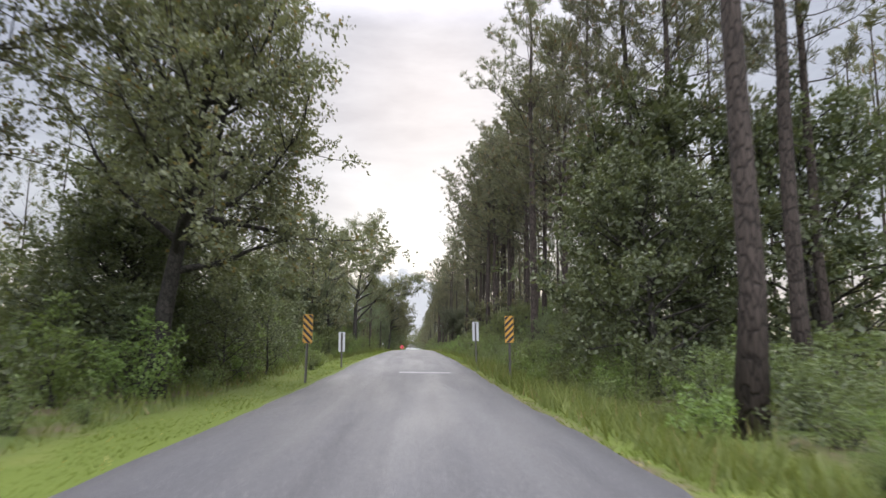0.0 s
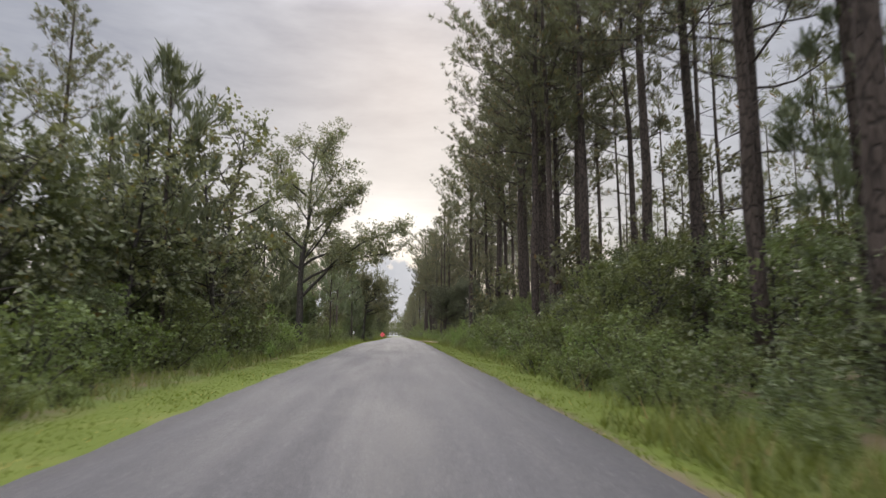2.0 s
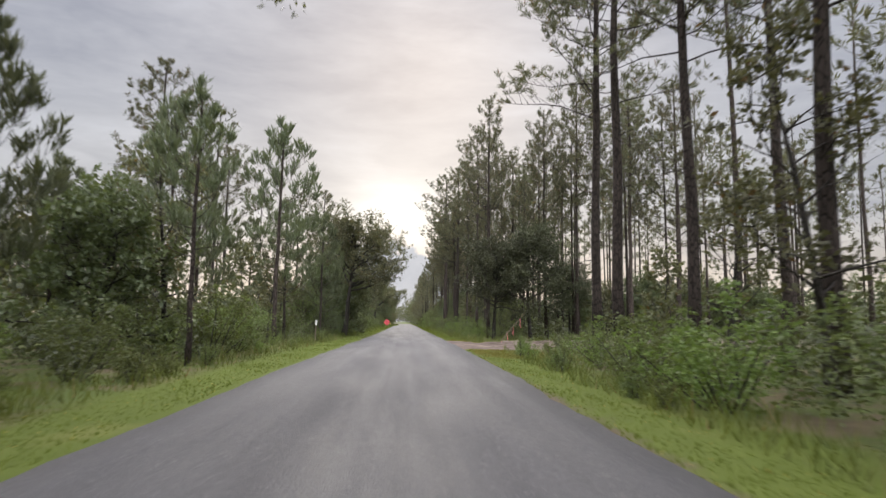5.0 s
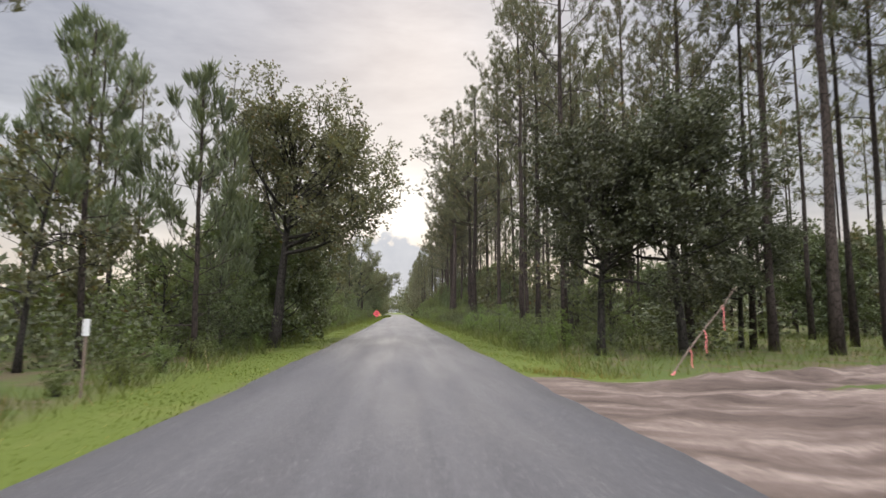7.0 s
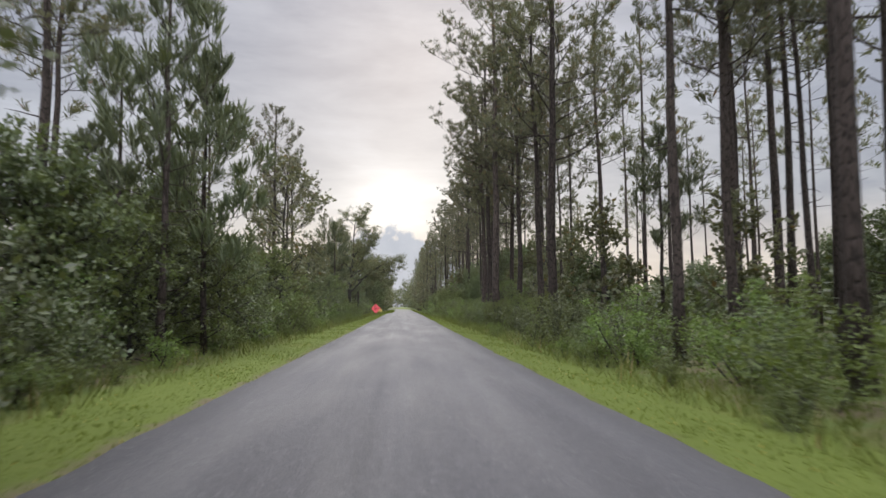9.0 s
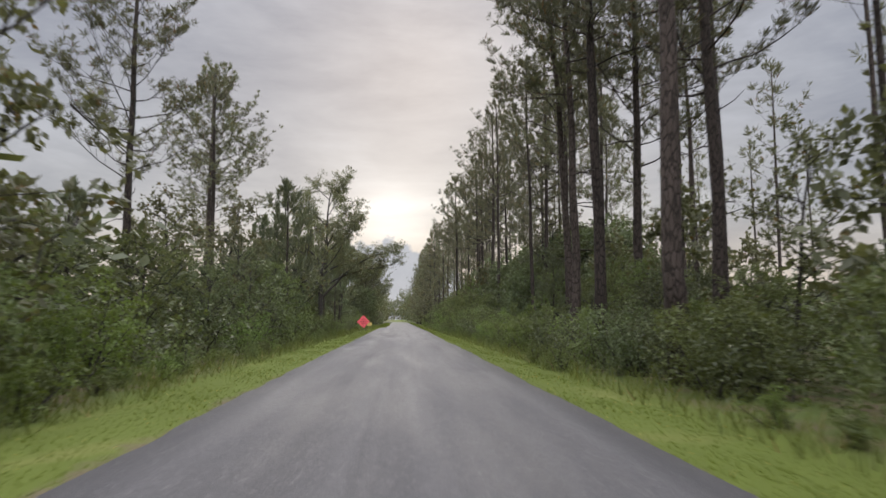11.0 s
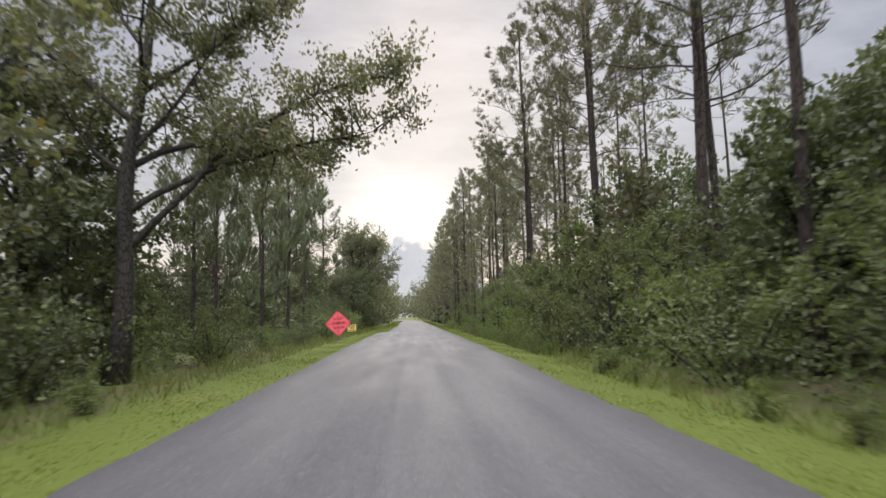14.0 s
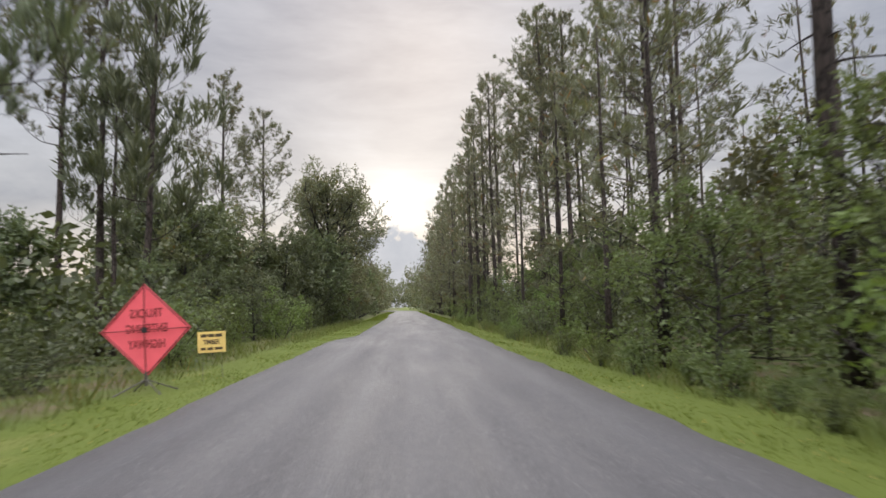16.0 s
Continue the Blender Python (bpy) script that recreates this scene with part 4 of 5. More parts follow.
# single trees and bushes, most of them on the left-hand side
for kind, x, y, size, turn in (("bigoak", -6.6, 16.6, 0.80, 4), ("nearholly", -8.2, 23.5, 0.8, 60), ("thicket1", -6.3, 21.5, 0.7, 10), ("thicket1", -6.0, 26.5, 0.6, 130), ("nearholly", -9.8, 20.8, 0.85, 200), ("nearholly", -10.8, 25, 1.25, 0), ("nearholly", 6.9, 22.6, 0.5, 0),
                               ("nearholly", 8.3, 25.2, 0.58, 100), ("nearholly", 7.3, 27.2, 0.42, 200), ("thicket", -6.6, 292, 0.8, 0),
                               ("thicket1", -6.4, 299, 0.9, 100), ("thicket1", -6.8, 307, 1.0, 200), ("thicket", -6.6, 316, 1.1, 300),
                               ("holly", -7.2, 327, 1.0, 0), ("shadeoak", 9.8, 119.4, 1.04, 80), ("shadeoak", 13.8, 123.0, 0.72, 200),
                               ("holly", -11.5, 84, 0.72, 15), ("holly", -9.8, 90.5, 0.75, 115), ("holly", -14, 80, 0.8, 215), ("holly", -12, 96, 0.8, 315),
                               ("holly", -11.5, 219, 0.85, 25), ("holly", -13.5, 210, 1.0, 125), ("holly", -10.8, 205.5, 0.75, 225), ("nearholly", 9.8, 22.0, 1.45, 40),
                               ("holly", -9.2, 149.5, 0.8, 20), ("holly", -11.0, 152.5, 0.85, 200), ("holly", -8.6, 157, 0.6, 70), ("holly", -7.6, 279, 1.0, 10),
                               ("holly", -9.6, 288, 1.15, 120), ("holly", -11.2, 258, 0.95, 60), ("holly", -14.2, 262.5, 1.05, 230), ("holly", -12.4, 268.5, 1.05, 310),
                               ("nearholly", -8.6, 19.5, 0.75, 50), ("nearholly", 13.5, 20.5, 1.3, 90), ("holly", -5.8, 131, 0.8, 0),
                               ("holly", -7.4, 126.8, 0.85, 120), ("thicket", 10.5, 53, 1.0, 0), ("thicket1", 10, 56.4, 0.95, 70), ("thicket", 11.2, 59.5, 0.95, 140),
                               ("thicket1", 9.7, 62.2, 0.9, 210), ("thicket", 10.6, 69, 0.95, 280), ("thicket1", 11.6, 74, 1.0, 350),
                               ("thicket", 9.9, 77.3, 0.85, 20), ("thicket", 10.6, 184, 0.9, 30), ("thicket1", 11.6, 188, 1.0, 100), ("thicket", 9.9, 191.4, 0.85, 170),
                               ("thicket", 10.8, 196.3, 1.0, 240), ("thicket1", 12, 201, 1.05, 310), ("thicket", 6.9, 44.4, 0.75, 0),
                               ("thicket1", 7.7, 46.6, 0.85, 100), ("thicket", 6.7, 48.2, 0.7, 200), ("thicket", 8.4, 49.8, 0.85, 300),
                               ("thicket1", 9.2, 45, 0.85, 50), ("mid0", 5.9, 42.8, 0.9, 0), ("mid2", 5.8, 46, 0.85, 90), ("mid0", 5.9, 49.4, 0.9, 180),
                               ("thicket", 9.5, 126, 0.7, 0), ("thicket1", 8.8, 128.6, 0.6, 90), ("thicket", 10.6, 131, 0.75, 180), ("thicket", 8.5, 41, 0.72, 5),
                               ("thicket", 9.6, 43.6, 0.85, 95), ("thicket1", 8.0, 38.4, 0.65, 185), ("holly", 12.2, 226.5, 1.12, 0),
                               ("holly", -12.5, 231, 0.6, 33), ("holly", -13.5, 238, 0.65, 133), ("holly", -11.8, 244, 0.6, 233), ("thicket1", -10.5, 227.5, 0.7, 0),
                               ("thicket", -11.2, 235.5, 0.65, 120), ("thicket1", 8.0, 173, 0.62, 5), ("thicket", 8.8, 176, 0.7, 95),
                               ("thicket1", 7.4, 178.6, 0.55, 185), ("thicket", 8.6, 181.5, 0.7, 275), ("thicket", 6.7, 65.6, 0.55, 0),
                               ("thicket1", 6.9, 68.4, 0.66, 60), ("thicket", 7.7, 70.6, 0.7, 150), ("thicket", 8.4, 67, 0.7, 250), ("bigoak", -11.5, 10, 1.0, 140),
                               ("thinoak", -7.2, 54, 1.0, 0), ("thinoak", -8.8, 60, 1.35, 80),
                               ("holly", -10.5, 46, 0.85, 0), ("holly", -9.6, 50.5, 0.78, 70), ("holly", -11, 56, 0.95, 140), ("holly", -9.9, 61, 0.85, 210),
                               ("holly", -10.6, 66, 0.8, 280), ("holly", -12.8, 62.5, 1.0, 20), ("thicket1", -8.0, 57, 0.8, 90), ("thinoak", -9.5, 44, 0.85, 30), ("thinoak", -8.2, 92.5, 0.8, 10), ("overoak", -7.1, 74.2, 1.04, 0), ("roundoak", -5.2, 125.2, 0.86, 0), ("thicket1", -6.5, 122, 0.75, 40), ("thicket", -7.5, 124.5, 0.8, 140),
                               ("overoak", -7.4, 213.2, 0.97, 8), ("nearholly", -10.9, 215.5, 1.25, 70), ("thinoak", -8.5, 207.5, 1.1, 100), ("roundoak", -6.7, 283.5, 1.12, 15), ("thinoak", -7.5, 165.5, 1.15, 50),
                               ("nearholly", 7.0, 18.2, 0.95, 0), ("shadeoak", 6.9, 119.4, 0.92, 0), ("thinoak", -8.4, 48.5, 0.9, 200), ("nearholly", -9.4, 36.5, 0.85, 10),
                               ("thinoak", -8.0, 296, 1.1, 0), ("thinoak", 8.4, 303, 1.0, 0), ("holly", -9.0, 141.5, 0.72, 90), ("thinoak", -9.5, 182, 0.75, 0),
                               ("thinoak", -8.7, 189.5, 0.7, 30), ("holly", -8.6, 271, 0.9, 30), ("thinoak", -9.3, 262, 0.8, 30), ("holly", 10.5, 221, 0.62, 0), ("holly", 9.6, 207, 0.5, 0)):
    put(kind, x, y, size, turn, 8.0 if kind == "roundoak" and y < 200 else 0.0, 1.2 if kind == "roundoak" and y < 200 else 1.0)
for k, x, y, h in ((0, -8.2, 51, 1.1), (1, -11, 52.5, 0.87), (2, -9, 72, 1.03), (0, -12, 79, 0.9), (1, -6.3, 89.2, 0.74), (2, -10.5, 86, 1.0), (1, -7.3, 106.5, 1.12),
                   (2, -6.4, 118.7, 1.0), (0, -8.6, 116, 0.95), (0, -15, 132, 1.08), (1, -17, 128, 0.95), (1, -6.5, 143.8, 0.95), (2, -6.2, 146.7, 1.02), (0, -9.5, 148, 1.0),
                   (0, -7.6, 197.9, 1.05), (2, -9.8, 201, 0.95), (0, -8.2, 224, 0.88), (2, -7.6, 229.5, 1.07), (1, -7.8, 237.4, 1.05), (0, -8.4, 247, 1.25),
                   (1, -10, 226.5, 0.9), (2, -11.5, 234, 1.1), (0, -13, 259, 1.2), (1, -11, 100, 1.0), (2, -12.5, 108.5, 1.15)):
    put("young%d" % k, x, y, h)
for k, x, y, h in ((0, -19.3, 64.8, 0.99), (1, -20.2, 142, 0.94), (2, -9.4, 143, 0.85), (0, -12, 195.5, 0.88), (1, -13, 198.5, 0.84), (3, -11, 180, 0.88),
                   (2, -11.2, 216, 0.76), (0, -19.3, 218.3, 0.92), (1, -11, 249.4, 0.72), (2, -12.4, 249, 0.8), (0, -14.2, 276, 0.98), (3, -10.8, 274.3, 0.80),
                   (1, -14, 152, 0.8), (2, -13.5, 171, 0.85), (3, -14, 33, 0.9), (0, -15.5, 45, 0.9), (2, -13, 104, 0.8)):
    put("pine%d" % k, x, y, h)
for row in range(26):
    y = -5 + row * 11.5
    for col in range(2):
        x = -17 - col * 8 + rnd.uniform(-3, 3)
        if rnd.random() < 0.42:
            put("back%d" % rnd.randrange(3), x, y + rnd.uniform(-3, 3), rnd.uniform(0.6, 0.85))

for x, y, h in ((-5.9, 121.5, 0.45), (-6.6, 126.5, 0.6), (-6.2, 119.5, 0.5)):
    put("thicket1", x, y, h)

put("greentree", 9.2, 227.5, 1.0)
for kind, x, y, size in (("thicket1", 7.0, 33, 0.52), ("thicket1", 8.2, 30, 0.58), ("mid1", 5.9, 33.4, 1.0), ("mid1", 6.4, 28.5, 0.9), ("thicket1", 7.6, 36.5, 0.58), ("thicket1", 9.4, 33.5, 0.66),
                         ("mid0", 5.9, 12.4, 0.75), ("mid1", 6.9, 11.2, 0.85), ("mid0", 8.2, 12.8, 1.0), ("mid1", 7.4, 15.2, 0.9), ("mid0", 9.4, 11.4, 1.0), ("mid0", 6.4, 9.4, 0.7),
                         ("thicket1", 7.2, 171.5, 0.55), ("mid1", 6.3, 171, 1.0), ("mid0", 6.0, 173.6, 1.0), ("mid1", 6.5, 168.6, 0.9), ("mid0", 5.9, 166, 0.9),
                         ("thicket", 7.5, 167, 0.5), ("mid1", 6.1, 176.6, 1.0), ("mid1", 7.7, 174.0, 1.0), ("mid0", 7.9, 169.6, 1.1), ("mid1", 6.2, 179.4, 1.0),
                         ("mid2", 5.0, 17.8, 0.55), ("mid2", 5.1, 15.4, 0.5), ("low1", 6.1, 14.6, 0.9), ("mid2", 7.2, 13.5, 0.9), ("mid2", 6.4, 30.2, 1.05),
                         ("low0", 4.5, 29.2, 0.8), ("low1", 4.9, 32.0, 0.9), ("low0", 4.5, 34.6, 0.75), ("mid1", 5.4, 36.2, 0.7), ("low0", 4.2, 31.0, 0.6), ("low1", 3.95, 20.3, 0.8), ("low1", 4.2, 24.2, 0.9), ("low0", 4.3, 27.0, 0.9), ("low1", -5.0, 33.0, 0.8), ("low0", -4.6, 29.0, 0.9)):
    put(kind, x, y, size)

# ---------------------------------------------------------------- bushes: height of the thicket along each side
EDGE_L = ((0, 2.5), (30, 3.5), (66, 3.5), (70, 1.3), (82, 1.3), (88, 3.0), (101, 2.5), (104, 0.7), (111, 0.8), (114, 3.4), (135, 4.2), (150, 5.0), (205, 4.6), (218, 3.2),
          (222, 1.5), (238, 1.4), (243, 3.8), (330, 4.2))
EDGE_R = ((0, 1.4), (25, 1.6), (43, 2.0), (46, 3.8), (51, 3.8), (54, 3.0), (74, 3.0), (78, 3.0), (83, 1.9), (98, 1.3), (100, 0.0), (117, 0.0), (120, 1.5), (132, 1.9),
          (140, 2.3), (165, 2.3), (170, 2.5), (180, 2.3), (196, 2.0), (204, 3.6), (218, 4.0), (232, 4.6), (246, 3.6), (330, 3.4))


def edge(table, y):
    for (a, h), (b_, k) in zip(table, table[1:]):
        if a <= y <= b_:
            return h + (k - h) * (y - a) / (b_ - a)
    return table[0][1] if y < table[0][0] else table[-1][1]


def kind_mesh(kind):
    """Vertices and faces of a bush's foliage, to be laid out many times in one sheet of undergrowth."""
    ob = [c for c in KIND[kind][0].children if c.name.startswith(("foliage", "crown"))][0]
    me = ob.data
    v = np.zeros(len(me.vertices) * 3)
    me.vertices.foreach_get("co", v)
    return v.reshape(-1, 3), np.array([p.vertices[:] for p in me.polygons])


class Sheet:
    def __init__(self, kind, share=1.0, grow=1.0):
        v, f = kind_mesh(kind)
        keep = np.random.default_rng(3).random(len(f)) < share
        q = v[f[keep]]
        mid = q.mean(1, keepdims=True)
        self.src = mid + (q - mid) * grow
        self.out = []

    def add(self, x, y, w, h):
        a = rnd.uniform(0, 6.28)
        r = np.array([[math.cos(a), -math.sin(a), 0], [math.sin(a), math.cos(a), 0], [0, 0, 1]])
        self.out.append((self.src @ r.T) * (w, w, h) + (x, y, land(x, y)))

    def link(self, name, label, material):
        b = Buf()
        b.tris(np.concatenate(self.out).astype(float))
        tagged(new(name, b.mesh(name, material)), label, "undergrowth", kind="stuff")


small = 0
deep = {"mid0": Sheet("mid0", 0.11, 1.5), "mid1": Sheet("mid1", 0.11, 1.5)}
mass = Sheet("mass0", 0.30)
for side, table, start in ((1, EDGE_R, 4.75), (-1, EDGE_L, 5.6)):
    y = -3.0
    while y < 330:
        h = edge(table, y)
        near = y < 285
        if h > 0.3:
            x = side * (start + rnd.uniform(-0.25, 0.5)) + road_x(y)
            # front: low plants; behind them the thicket proper
            if near and rnd.random() < 0.62 and small < 190:
                small += 1
                put(rnd.choice(("low0", "low0", "low1")), x, y, rnd.uniform(0.55, 1.0) * min(1.0, 0.5 + h * 0.3))
            if h >= 3.0 and rnd.random() < 0.40 and near:
                put(rnd.choice(("thicket", "thicket1") if side < 0 else ("thicket", "thicket", "thicket1")), x + side * rnd.uniform(1.4, 3.2), y + rnd.uniform(-0.5, 0.5), h / 5.4 * rnd.uniform(0.75, 1.15))
            elif near and rnd.random() < 0.45:
                put(rnd.choice(("mid0", "mid1", "mid2", "mid0")), x + side * rnd.uniform(0.8, 2.0), y, min(h, 2.6) / 2.0 * rnd.uniform(0.7, 1.05))
            for k in range(2):
                hh = min(h, 3.2) / 2.0 * rnd.uniform(0.6, 1.05) * (0.8 + 0.15 * k)
                deep[rnd.choice(("mid0", "mid1"))].add(x + side * (1.6 + 2.6 * k + rnd.uniform(-0.8, 1.2)), y + rnd.uniform(-0.8, 0.8), hh * 1.05, hh)
            if rnd.random() < 0.8:
                k = max(h, 1.8) / 4.0 * rnd.uniform(0.8, 1.25)
                mass.add(x + side * rnd.uniform(5.0, 11.0), y + rnd.uniform(-1, 1), k * 1.1 + 0.2, k)
        y += rnd.uniform(1.25, 1.9) if near else 3.2
# floor of the wood
for _ in range(520):
    s = rnd.choice((-1, 1, 1))
    x, y = s * rnd.uniform(13, 48), rnd.uniform(0, 340)
    if on_track(x, y, 2.0) or (s > 0 and 98 < y < 140 and x < 34 and rnd.random() < 0.85):
        continue
    hh = rnd.uniform(0.35, 0.75) * (1 + abs(x) / 55) * (1.15 if s < 0 else 1.0)
    mass.add(x, y, hh * 1.5, hh)
deep["mid0"].link("undergrowth", "tangled green undergrowth between the pines", M_SHRUB)
deep["mid1"].link("dark_undergrowth", "dark evergreen undergrowth between the pines", M_HOLLY)
# far edge of the woods, closing the view
# dark leaf colour stands in for the dim light under the pines
mass.link("bushes_in_the_wood", "dense green bushes filling the wood between the pines", M_HOLLY)
far = Sheet("mass0", 0.35)
for _ in range(420):
    q = rnd.random()
    if q < 0.5:
        far.add(rnd.uniform(52, 75), rnd.uniform(-30, 420), rnd.uniform(1.4, 2.4), rnd.uniform(1.2, 2.1))
    elif q < 0.75:
        far.add(-rnd.uniform(32, 55), rnd.uniform(-30, 420), rnd.uniform(1.4, 2.4), rnd.uniform(1.2, 2.3))
    else:
        y = rnd.uniform(330, 470)
        s = rnd.choice((-1, 1))
        far.add(road_x(y) + s * rnd.uniform(6.8, 16), y, rnd.uniform(0.9, 1.5), rnd.uniform(0.9, 1.9))
for _ in range(40):
    far.add(rnd.uniform(36, 50), rnd.uniform(100, 190), rnd.uniform(1.2, 1.8), rnd.uniform(1.0, 1.7))
end = Sheet("sapling", 0.6)
for k in range(26):
    y = rnd.uniform(400, 450)
    end.add(road_x(y) + rnd.choice((-1, 1)) * rnd.uniform(5.5, 12), y, rnd.uniform(1.2, 1.7), rnd.uniform(1.4, 2.1))
for k in range(56):
    end.add(-34 + 1.25 * k + rnd.uniform(-2, 2), rnd.uniform(478, 500), rnd.uniform(1.3, 1.9), rnd.uniform(1.1, 1.75))
end.link("woods_at_the_bend", "dark woods closing the road where it bends away", M_OAK)
# shade of the distant wood is put into the dark leaf colour
far.link("far_woods", "distant bushy edge of the woods", M_HOLLY)

# ---------------------------------------------------------------- signs and small things


def clip_poly(poly, axis, limit, keep_less):
    out = []
    for p, q in zip(poly, poly[1:] + poly[:1]):
        a = (limit - p[axis]) if keep_less else (p[axis] - limit)
        c = (limit - q[axis]) if keep_less else (q[axis] - limit)
        if a >= 0:
            out.append(p)
        if a * c < 0:
            t = a / (a - c)
            out.append((p[0] + (q[0] - p[0]) * t, p[1] + (q[1] - p[1]) * t))
    return out


def rounded(w, h, r, n=4):
    pts = []
    for cx, cz, a0 in ((w / 2 - r, h / 2 - r, 0), (-w / 2 + r, h / 2 - r, 90), (-w / 2 + r, -h / 2 + r, 180), (w / 2 - r, -h / 2 + r, 270)):
        for i in range(n + 1):
            a = radians(a0 + 90 * i / n)
            pts.append((cx + r * math.cos(a), cz + r * math.sin(a)))
    return pts


def object_marker(x, y, bottom, lean_to, facing, label):
    """Tall narrow panel on a channel post; facing -1 shows its striped face to the camera."""
    root = thing("object_marker", label, "road sign", "markers at the culvert")
    w, h = 0.305, 0.914
    z0 = rise(y) + bottom + h / 2
    post = Buf()
    post.prism([(-0.04, 0), (-0.04, 0.012), (-0.018, 0.03), (0.018, 0.03), (0.04, 0.012), (0.04, 0), (0.014, 0.022), (-0.014, 0.022)], 0, 1)
    g = land(x, y)
    top = z0 + h / 2 - 0.04
    post.v = [(a, -facing * (c + 0.003), g - 0.3 + b_ * (top - g + 0.3)) for a, b_, c in post.v]
    part("post", post, M_STEEL, root)
    panel = Buf()
    panel.prism([(a, c + z0) for a, c in rounded(w, h, 0.03)], 0.0, facing * 0.003)
    face = part("panel", panel, M_ALU if facing > 0 else M_YELLOW, root)
    if facing < 0:
        for k in range(-5, 6):
            c = k * 0.2155 + 0.05
            s = 1 if lean_to > 0 else -1
            poly = [(-w, c - s * w - 0.054), (w, c + s * w - 0.054), (w, c + s * w + 0.054), (-w, c - s * w + 0.054)]
            for ax, lim in ((0, w / 2 - 0.008), (1, h / 2 - 0.012)):
                poly = clip_poly(poly, ax, lim, True)
                poly = clip_poly(poly, ax, -lim, False) if poly else poly
            if len(poly) > 2:
                st = Buf()
                st.prism([(a, c2 + z0) for a, c2 in poly], -0.0045, -0.0065)
                part("stripe", st, M_BLACK, face)
    for dz in (-0.3, 0.3):
        bolt = Buf()
        bolt.tube([(0, -0.012, z0 + dz), (0, 0.004, z0 + dz)], [0.011, 0.011], 6)
        part("bolt", bolt, M_STEEL, root)
    root.matrix_basis = pose(x, y, 0, 0, rnd.uniform(-1.5, 1.5), rnd.uniform(-4, 4))
    return root


object_marker(3.25, 21.9, 1.25, 1, -1, "black and yellow striped marker panel on a steel post")
object_marker(-3.45, 20.6, 1.19, -1, -1, "black and yellow striped marker panel on a steel post")
object_marker(2.95, 30.9, 1.21, 1, 1, "grey back of a marker panel on a steel post")
object_marker(-3.42, 30.1, 0.66, -1, 1, "grey back of a marker panel on a steel post")


def lettering(name, text, size, material, parent, m, bold=0.0, width=None):
    cu = bpy.data.curves.new(name, "FONT")
    cu.body, cu.size, cu.align_x, cu.align_y, cu.extrude, cu.offset = text, size, "CENTER", "CENTER", 0.001, bold
    tmp = new("tmp", cu)
    me = bpy.data.meshes.new_from_object(tmp.evaluated_get(bpy.context.evaluated_depsgraph_get()))
    bpy.data.objects.remove(tmp)
    me.materials.clear()
    me.materials.append(material)
    if width:
        xs = [v.co.x for v in me.vertices]
        k = width / (max(xs) - min(xs))
        for v in me.vertices:
            v.co.x *= k
    me.transform(m)
    ob = new(name, me)
    ob.parent = parent
    return ob


def warning_sign(x, y):
    """Roll-up fabric diamond on a spring stand, seen from behind, its legend showing through reversed."""
    root = thing("roadwork_sign", "fluorescent red-orange fabric diamond sign on a folding stand", "road sign")
    s = 1.724 / 2
    z0 = 0.30 + s
    fab = Buf()
    n = 14
    grid = {}
    for i in range(n + 1):
        for j in range(n + 1):
            u, v = i / n * 2 - 1, j / n * 2 - 1
            a, c = (u + v) / 2 * s, (v - u) / 2 * s
            rim = max(abs(u), abs(v))
            sag = 0.035 * (1 - rim ** 2) * (1 - math.exp(-6 * min(abs(a), abs(c)) / s)) + 0.006 * math.sin(9 * a + 5 * c)
            grid[i, j] = len(fab.v)
            fab.v.append((a, sag, z0 + c))
    for i in range(n):
        for j in range(n):
            fab.f.append((grid[i, j], grid[i + 1, j], grid[i + 1, j + 1], grid[i, j + 1]))
    cloth = part("fabric", fab, M_FABRIC, root, smooth=True)
    for k in range(4):
        a0, a1 = radians(90 * k), radians(90 * (k + 1))
        p, q = Vector((math.cos(a0), 0, math.sin(a0))) * s, Vector((math.cos(a1), 0, math.sin(a1))) * s
        for inset, wd, m_, nm in ((0.995, 0.005, M_LEGEND, "hem"), (0.945, 0.012, M_LEGEND, "border")):
            st = Buf()
            st.tube([p * inset + Vector((0, -0.006, z0)), q * inset + Vector((0, -0.006, z0))], [wd, wd], 4)
            part(nm, st, m_, cloth)
    for a, b_, r in (((-s, 0, 0), (s, 0, 0), 0.010), ((0, 0, -s - 0.02), (0, 0, s), 0.012)):
        rib = Buf()
        p, q = Vector(a) + Vector((0, -0.03, z0)), Vector(b_) + Vector((0, -0.03, z0))
        rib.tube([p, p.lerp(q, 0.5) - Vector((0, 0.03, 0)), q], [r, r, r], 6)
        part("rib", rib, M_LEGEND, root)
    hub = Buf()
    hub.box(-0.05, -0.075, z0 - 0.05, 0.05, -0.045, z0 + 0.05)
    part("hub", hub, M_BLACK, root)
    for k in range(4):
        a = radians(45 + 90 * k)
        leg = Buf()
        leg.tube([(0, -0.03, 0.26), (0.62 * math.cos(a), -0.03 + 0.5 * math.sin(a), 0.012)], [0.014, 0.014], 5)
        part("leg", leg, M_STEEL, root)
    mast = Buf()
    mast.tube([(0, -0.03, 0.14), (0, -0.03, 0.40)], [0.028, 0.028], 8)
    part("mast", mast, M_STEEL, root)
    flip = Matrix.Diagonal((-1, 1, 1, 1))
    for text, dz, w in (("TRUCKS", 0.30, 0.62), ("ENTERING", 0.02, 0.78), ("HIGHWAY", -0.27, 0.70)):
        lettering("legend", text, 0.22, M_LEGEND, cloth, Matrix.Translation((0.02, -0.012, z0 + dz)) @ pose(0, 0, 0, 90, 0, 0) @ flip, 0.004, w)
    root.matrix_basis = pose(x, y, land(x, y), 0, -2.5, -6)


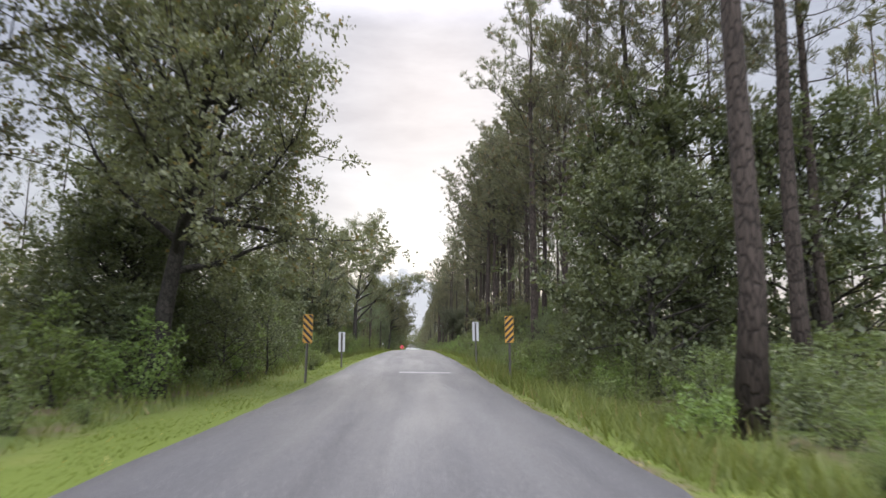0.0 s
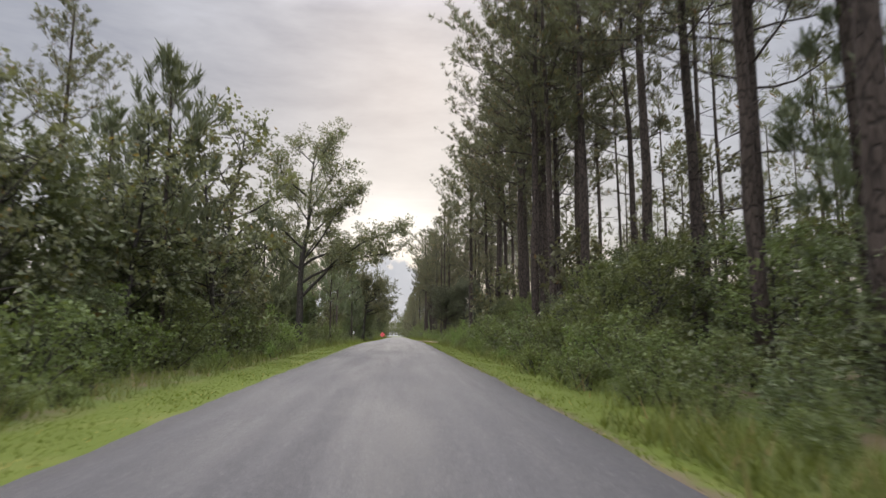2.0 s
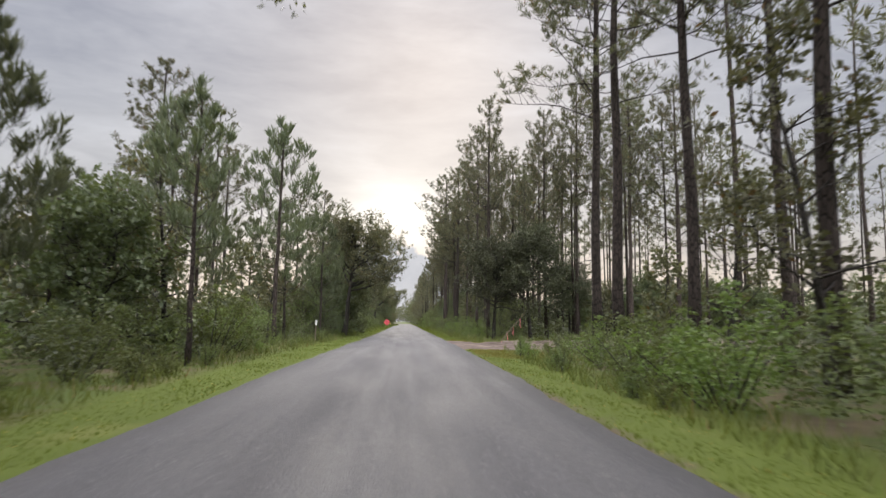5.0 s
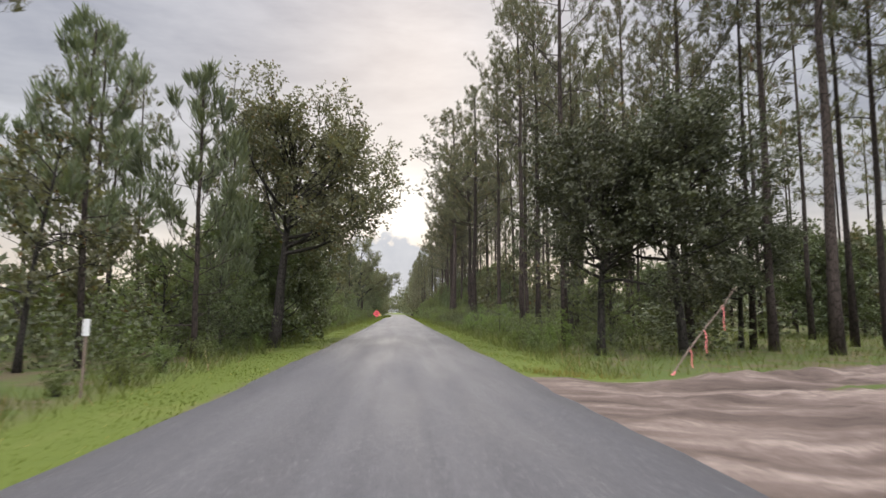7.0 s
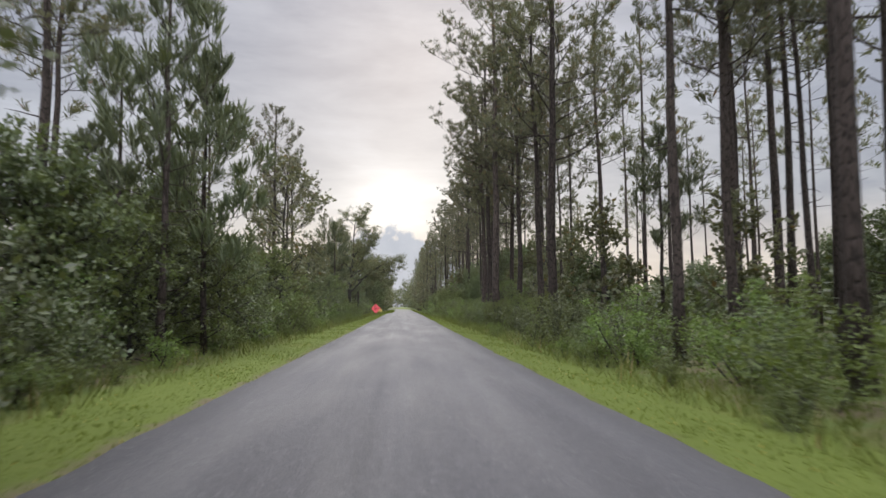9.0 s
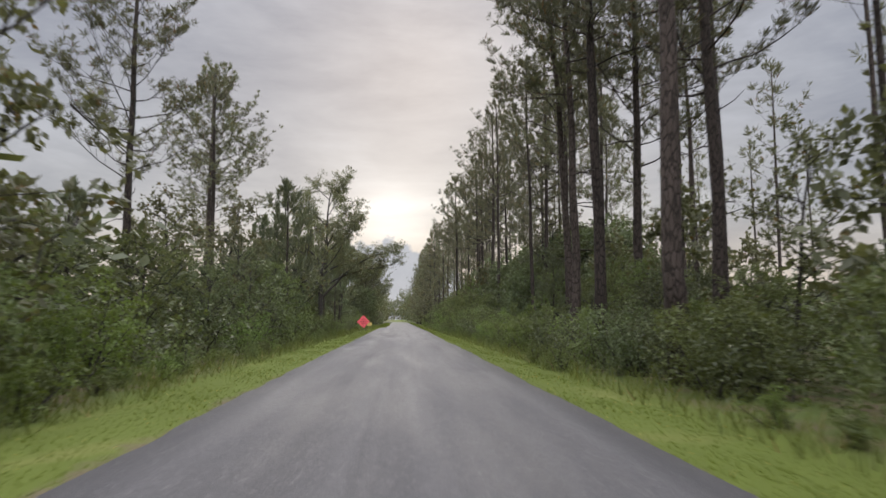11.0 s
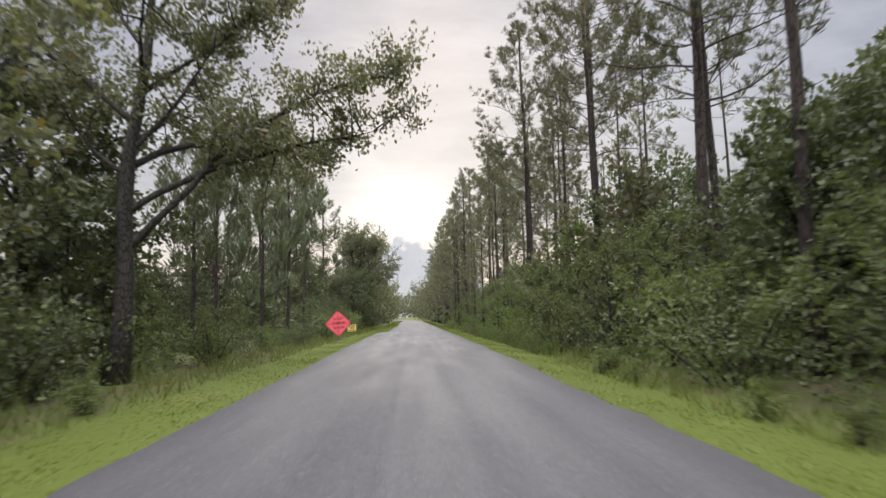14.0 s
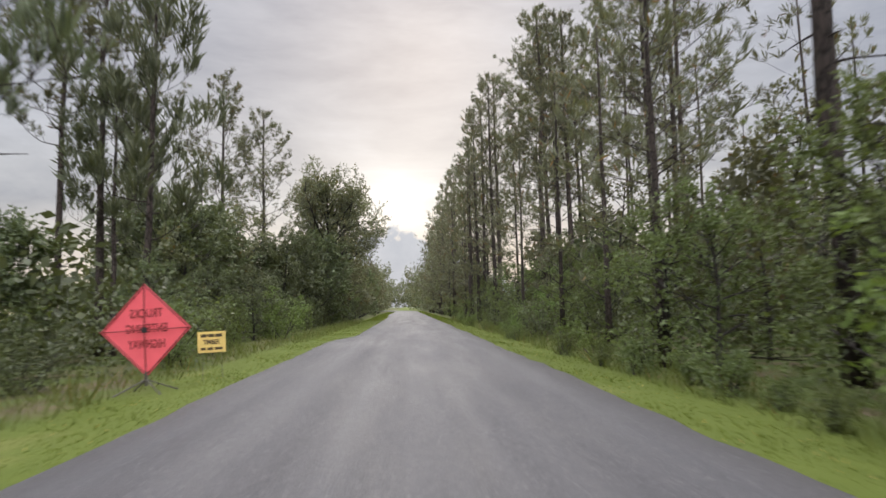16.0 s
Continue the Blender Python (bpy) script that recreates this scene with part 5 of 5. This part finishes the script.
warning_sign(-4.68, 237.75)


def placard(x, y):
    root = thing("yard_sign", "small yellow timber placard on wire legs in the grass", "sign")
    w, h, z0 = 0.57, 0.44, 0.78
    plate = Buf()
    plate.prism([(a, c + z0) for a, c in rounded(w, h, 0.01, 2)], 0, 0.008)
    face = part("plate", plate, M_PLACARD, root)
    lettering("word", "TIMBER", 0.14, M_PRINT, face, Matrix.Translation((0, -0.004, z0 - 0.005)) @ pose(0, 0, 0, 90, 0, 0), 0.004, 0.34)
    for zc, hh, spans in ((0.135, 0.065, ((-0.22, -0.09), (-0.07, 0.06), (0.08, 0.22))), (-0.14, 0.055, ((-0.22, -0.12), (-0.09, 0.03), (0.06, 0.22)))):
        for a, c in spans:
            bar = Buf()
            bar.box(a, -0.006, z0 + zc - hh / 2, c, -0.002, z0 + zc + hh / 2)
            part("print_bar", bar, M_PRINT, face)
    for a in (-0.2, 0.2):
        wire = Buf()
        wire.tube([(a, 0.012, -0.15), (a, 0.012, z0 - 0.05)], [0.005, 0.005], 5)
        part("wire_leg", wire, M_STEEL, root)
    root.matrix_basis = pose(x, y, land(x, y), 0, -2, 4)


placard(-4.0, 239.4)


def flagged_branch(x, y):
    """Cut branch leaning over the grass with pink tape tied to it."""
    rng = np.random.default_rng(8)
    root = thing("leaning_branch", "thin cut branch leaning up with pink flagging tape", "branch")
    st = Buf()
    q = [Vector((-0.15, 0, -0.05)), Vector((0.3, 0, 0.55)), Vector((0.8, 0.02, 1.12)), Vector((1.25, 0, 1.62)), Vector((1.6, 0.05, 2.05))]
    st.tube(q, [0.022, 0.02, 0.018, 0.015, 0.008], 6)
    part("stick", st, M_STICK, root)
    for f, ln in ((0.30, 0.42), (0.52, 0.55), (0.80, 0.62)):
        p = q[0].lerp(q[4], f)
        tape = Buf()
        pts = [p + Vector((0.03 * math.sin(i * 1.3) + 0.05 * i / 5, 0.02 * math.cos(i), -ln * i / 5)) for i in range(6)]
        for i in range(5):
            a, c = pts[i], pts[i + 1]
            k = len(tape.v)
            wv = Vector((0.016, 0.006, 0))
            tape.v += [tuple(a - wv), tuple(a + wv), tuple(c + wv), tuple(c - wv)]
            tape.f.append((k, k + 1, k + 2, k + 3))
        part("tape", tape, M_PINK, root)
    tie = Buf()
    tie.tube([q[0].lerp(q[4], 0.02), q[0].lerp(q[4], 0.07)], [0.03, 0.028], 5)
    part("wrapped_tape", tie, M_PINK, root)
    root.matrix_basis = pose(x, y, land(x, y), 0, 0, 4)


flagged_branch(6.5, 112.7)

root = thing("marker_post", "short white roadside marker post in the grass", "post")
pb = Buf()
pb.prism([(a, c + 0.55) for a, c in rounded(0.045, 1.3, 0.015)], 0, 0.03)
part("post", pb, M_STICK, root)
pb = Buf()
pb.prism([(a, c + 1.22) for a, c in rounded(0.12, 0.30, 0.02)], -0.004, -0.010)
part("reflector", pb, M_WHITE, root)
root.matrix_basis = pose(-5.5, 109.7, land(-5.5, 109.7), 0, 2, 0)
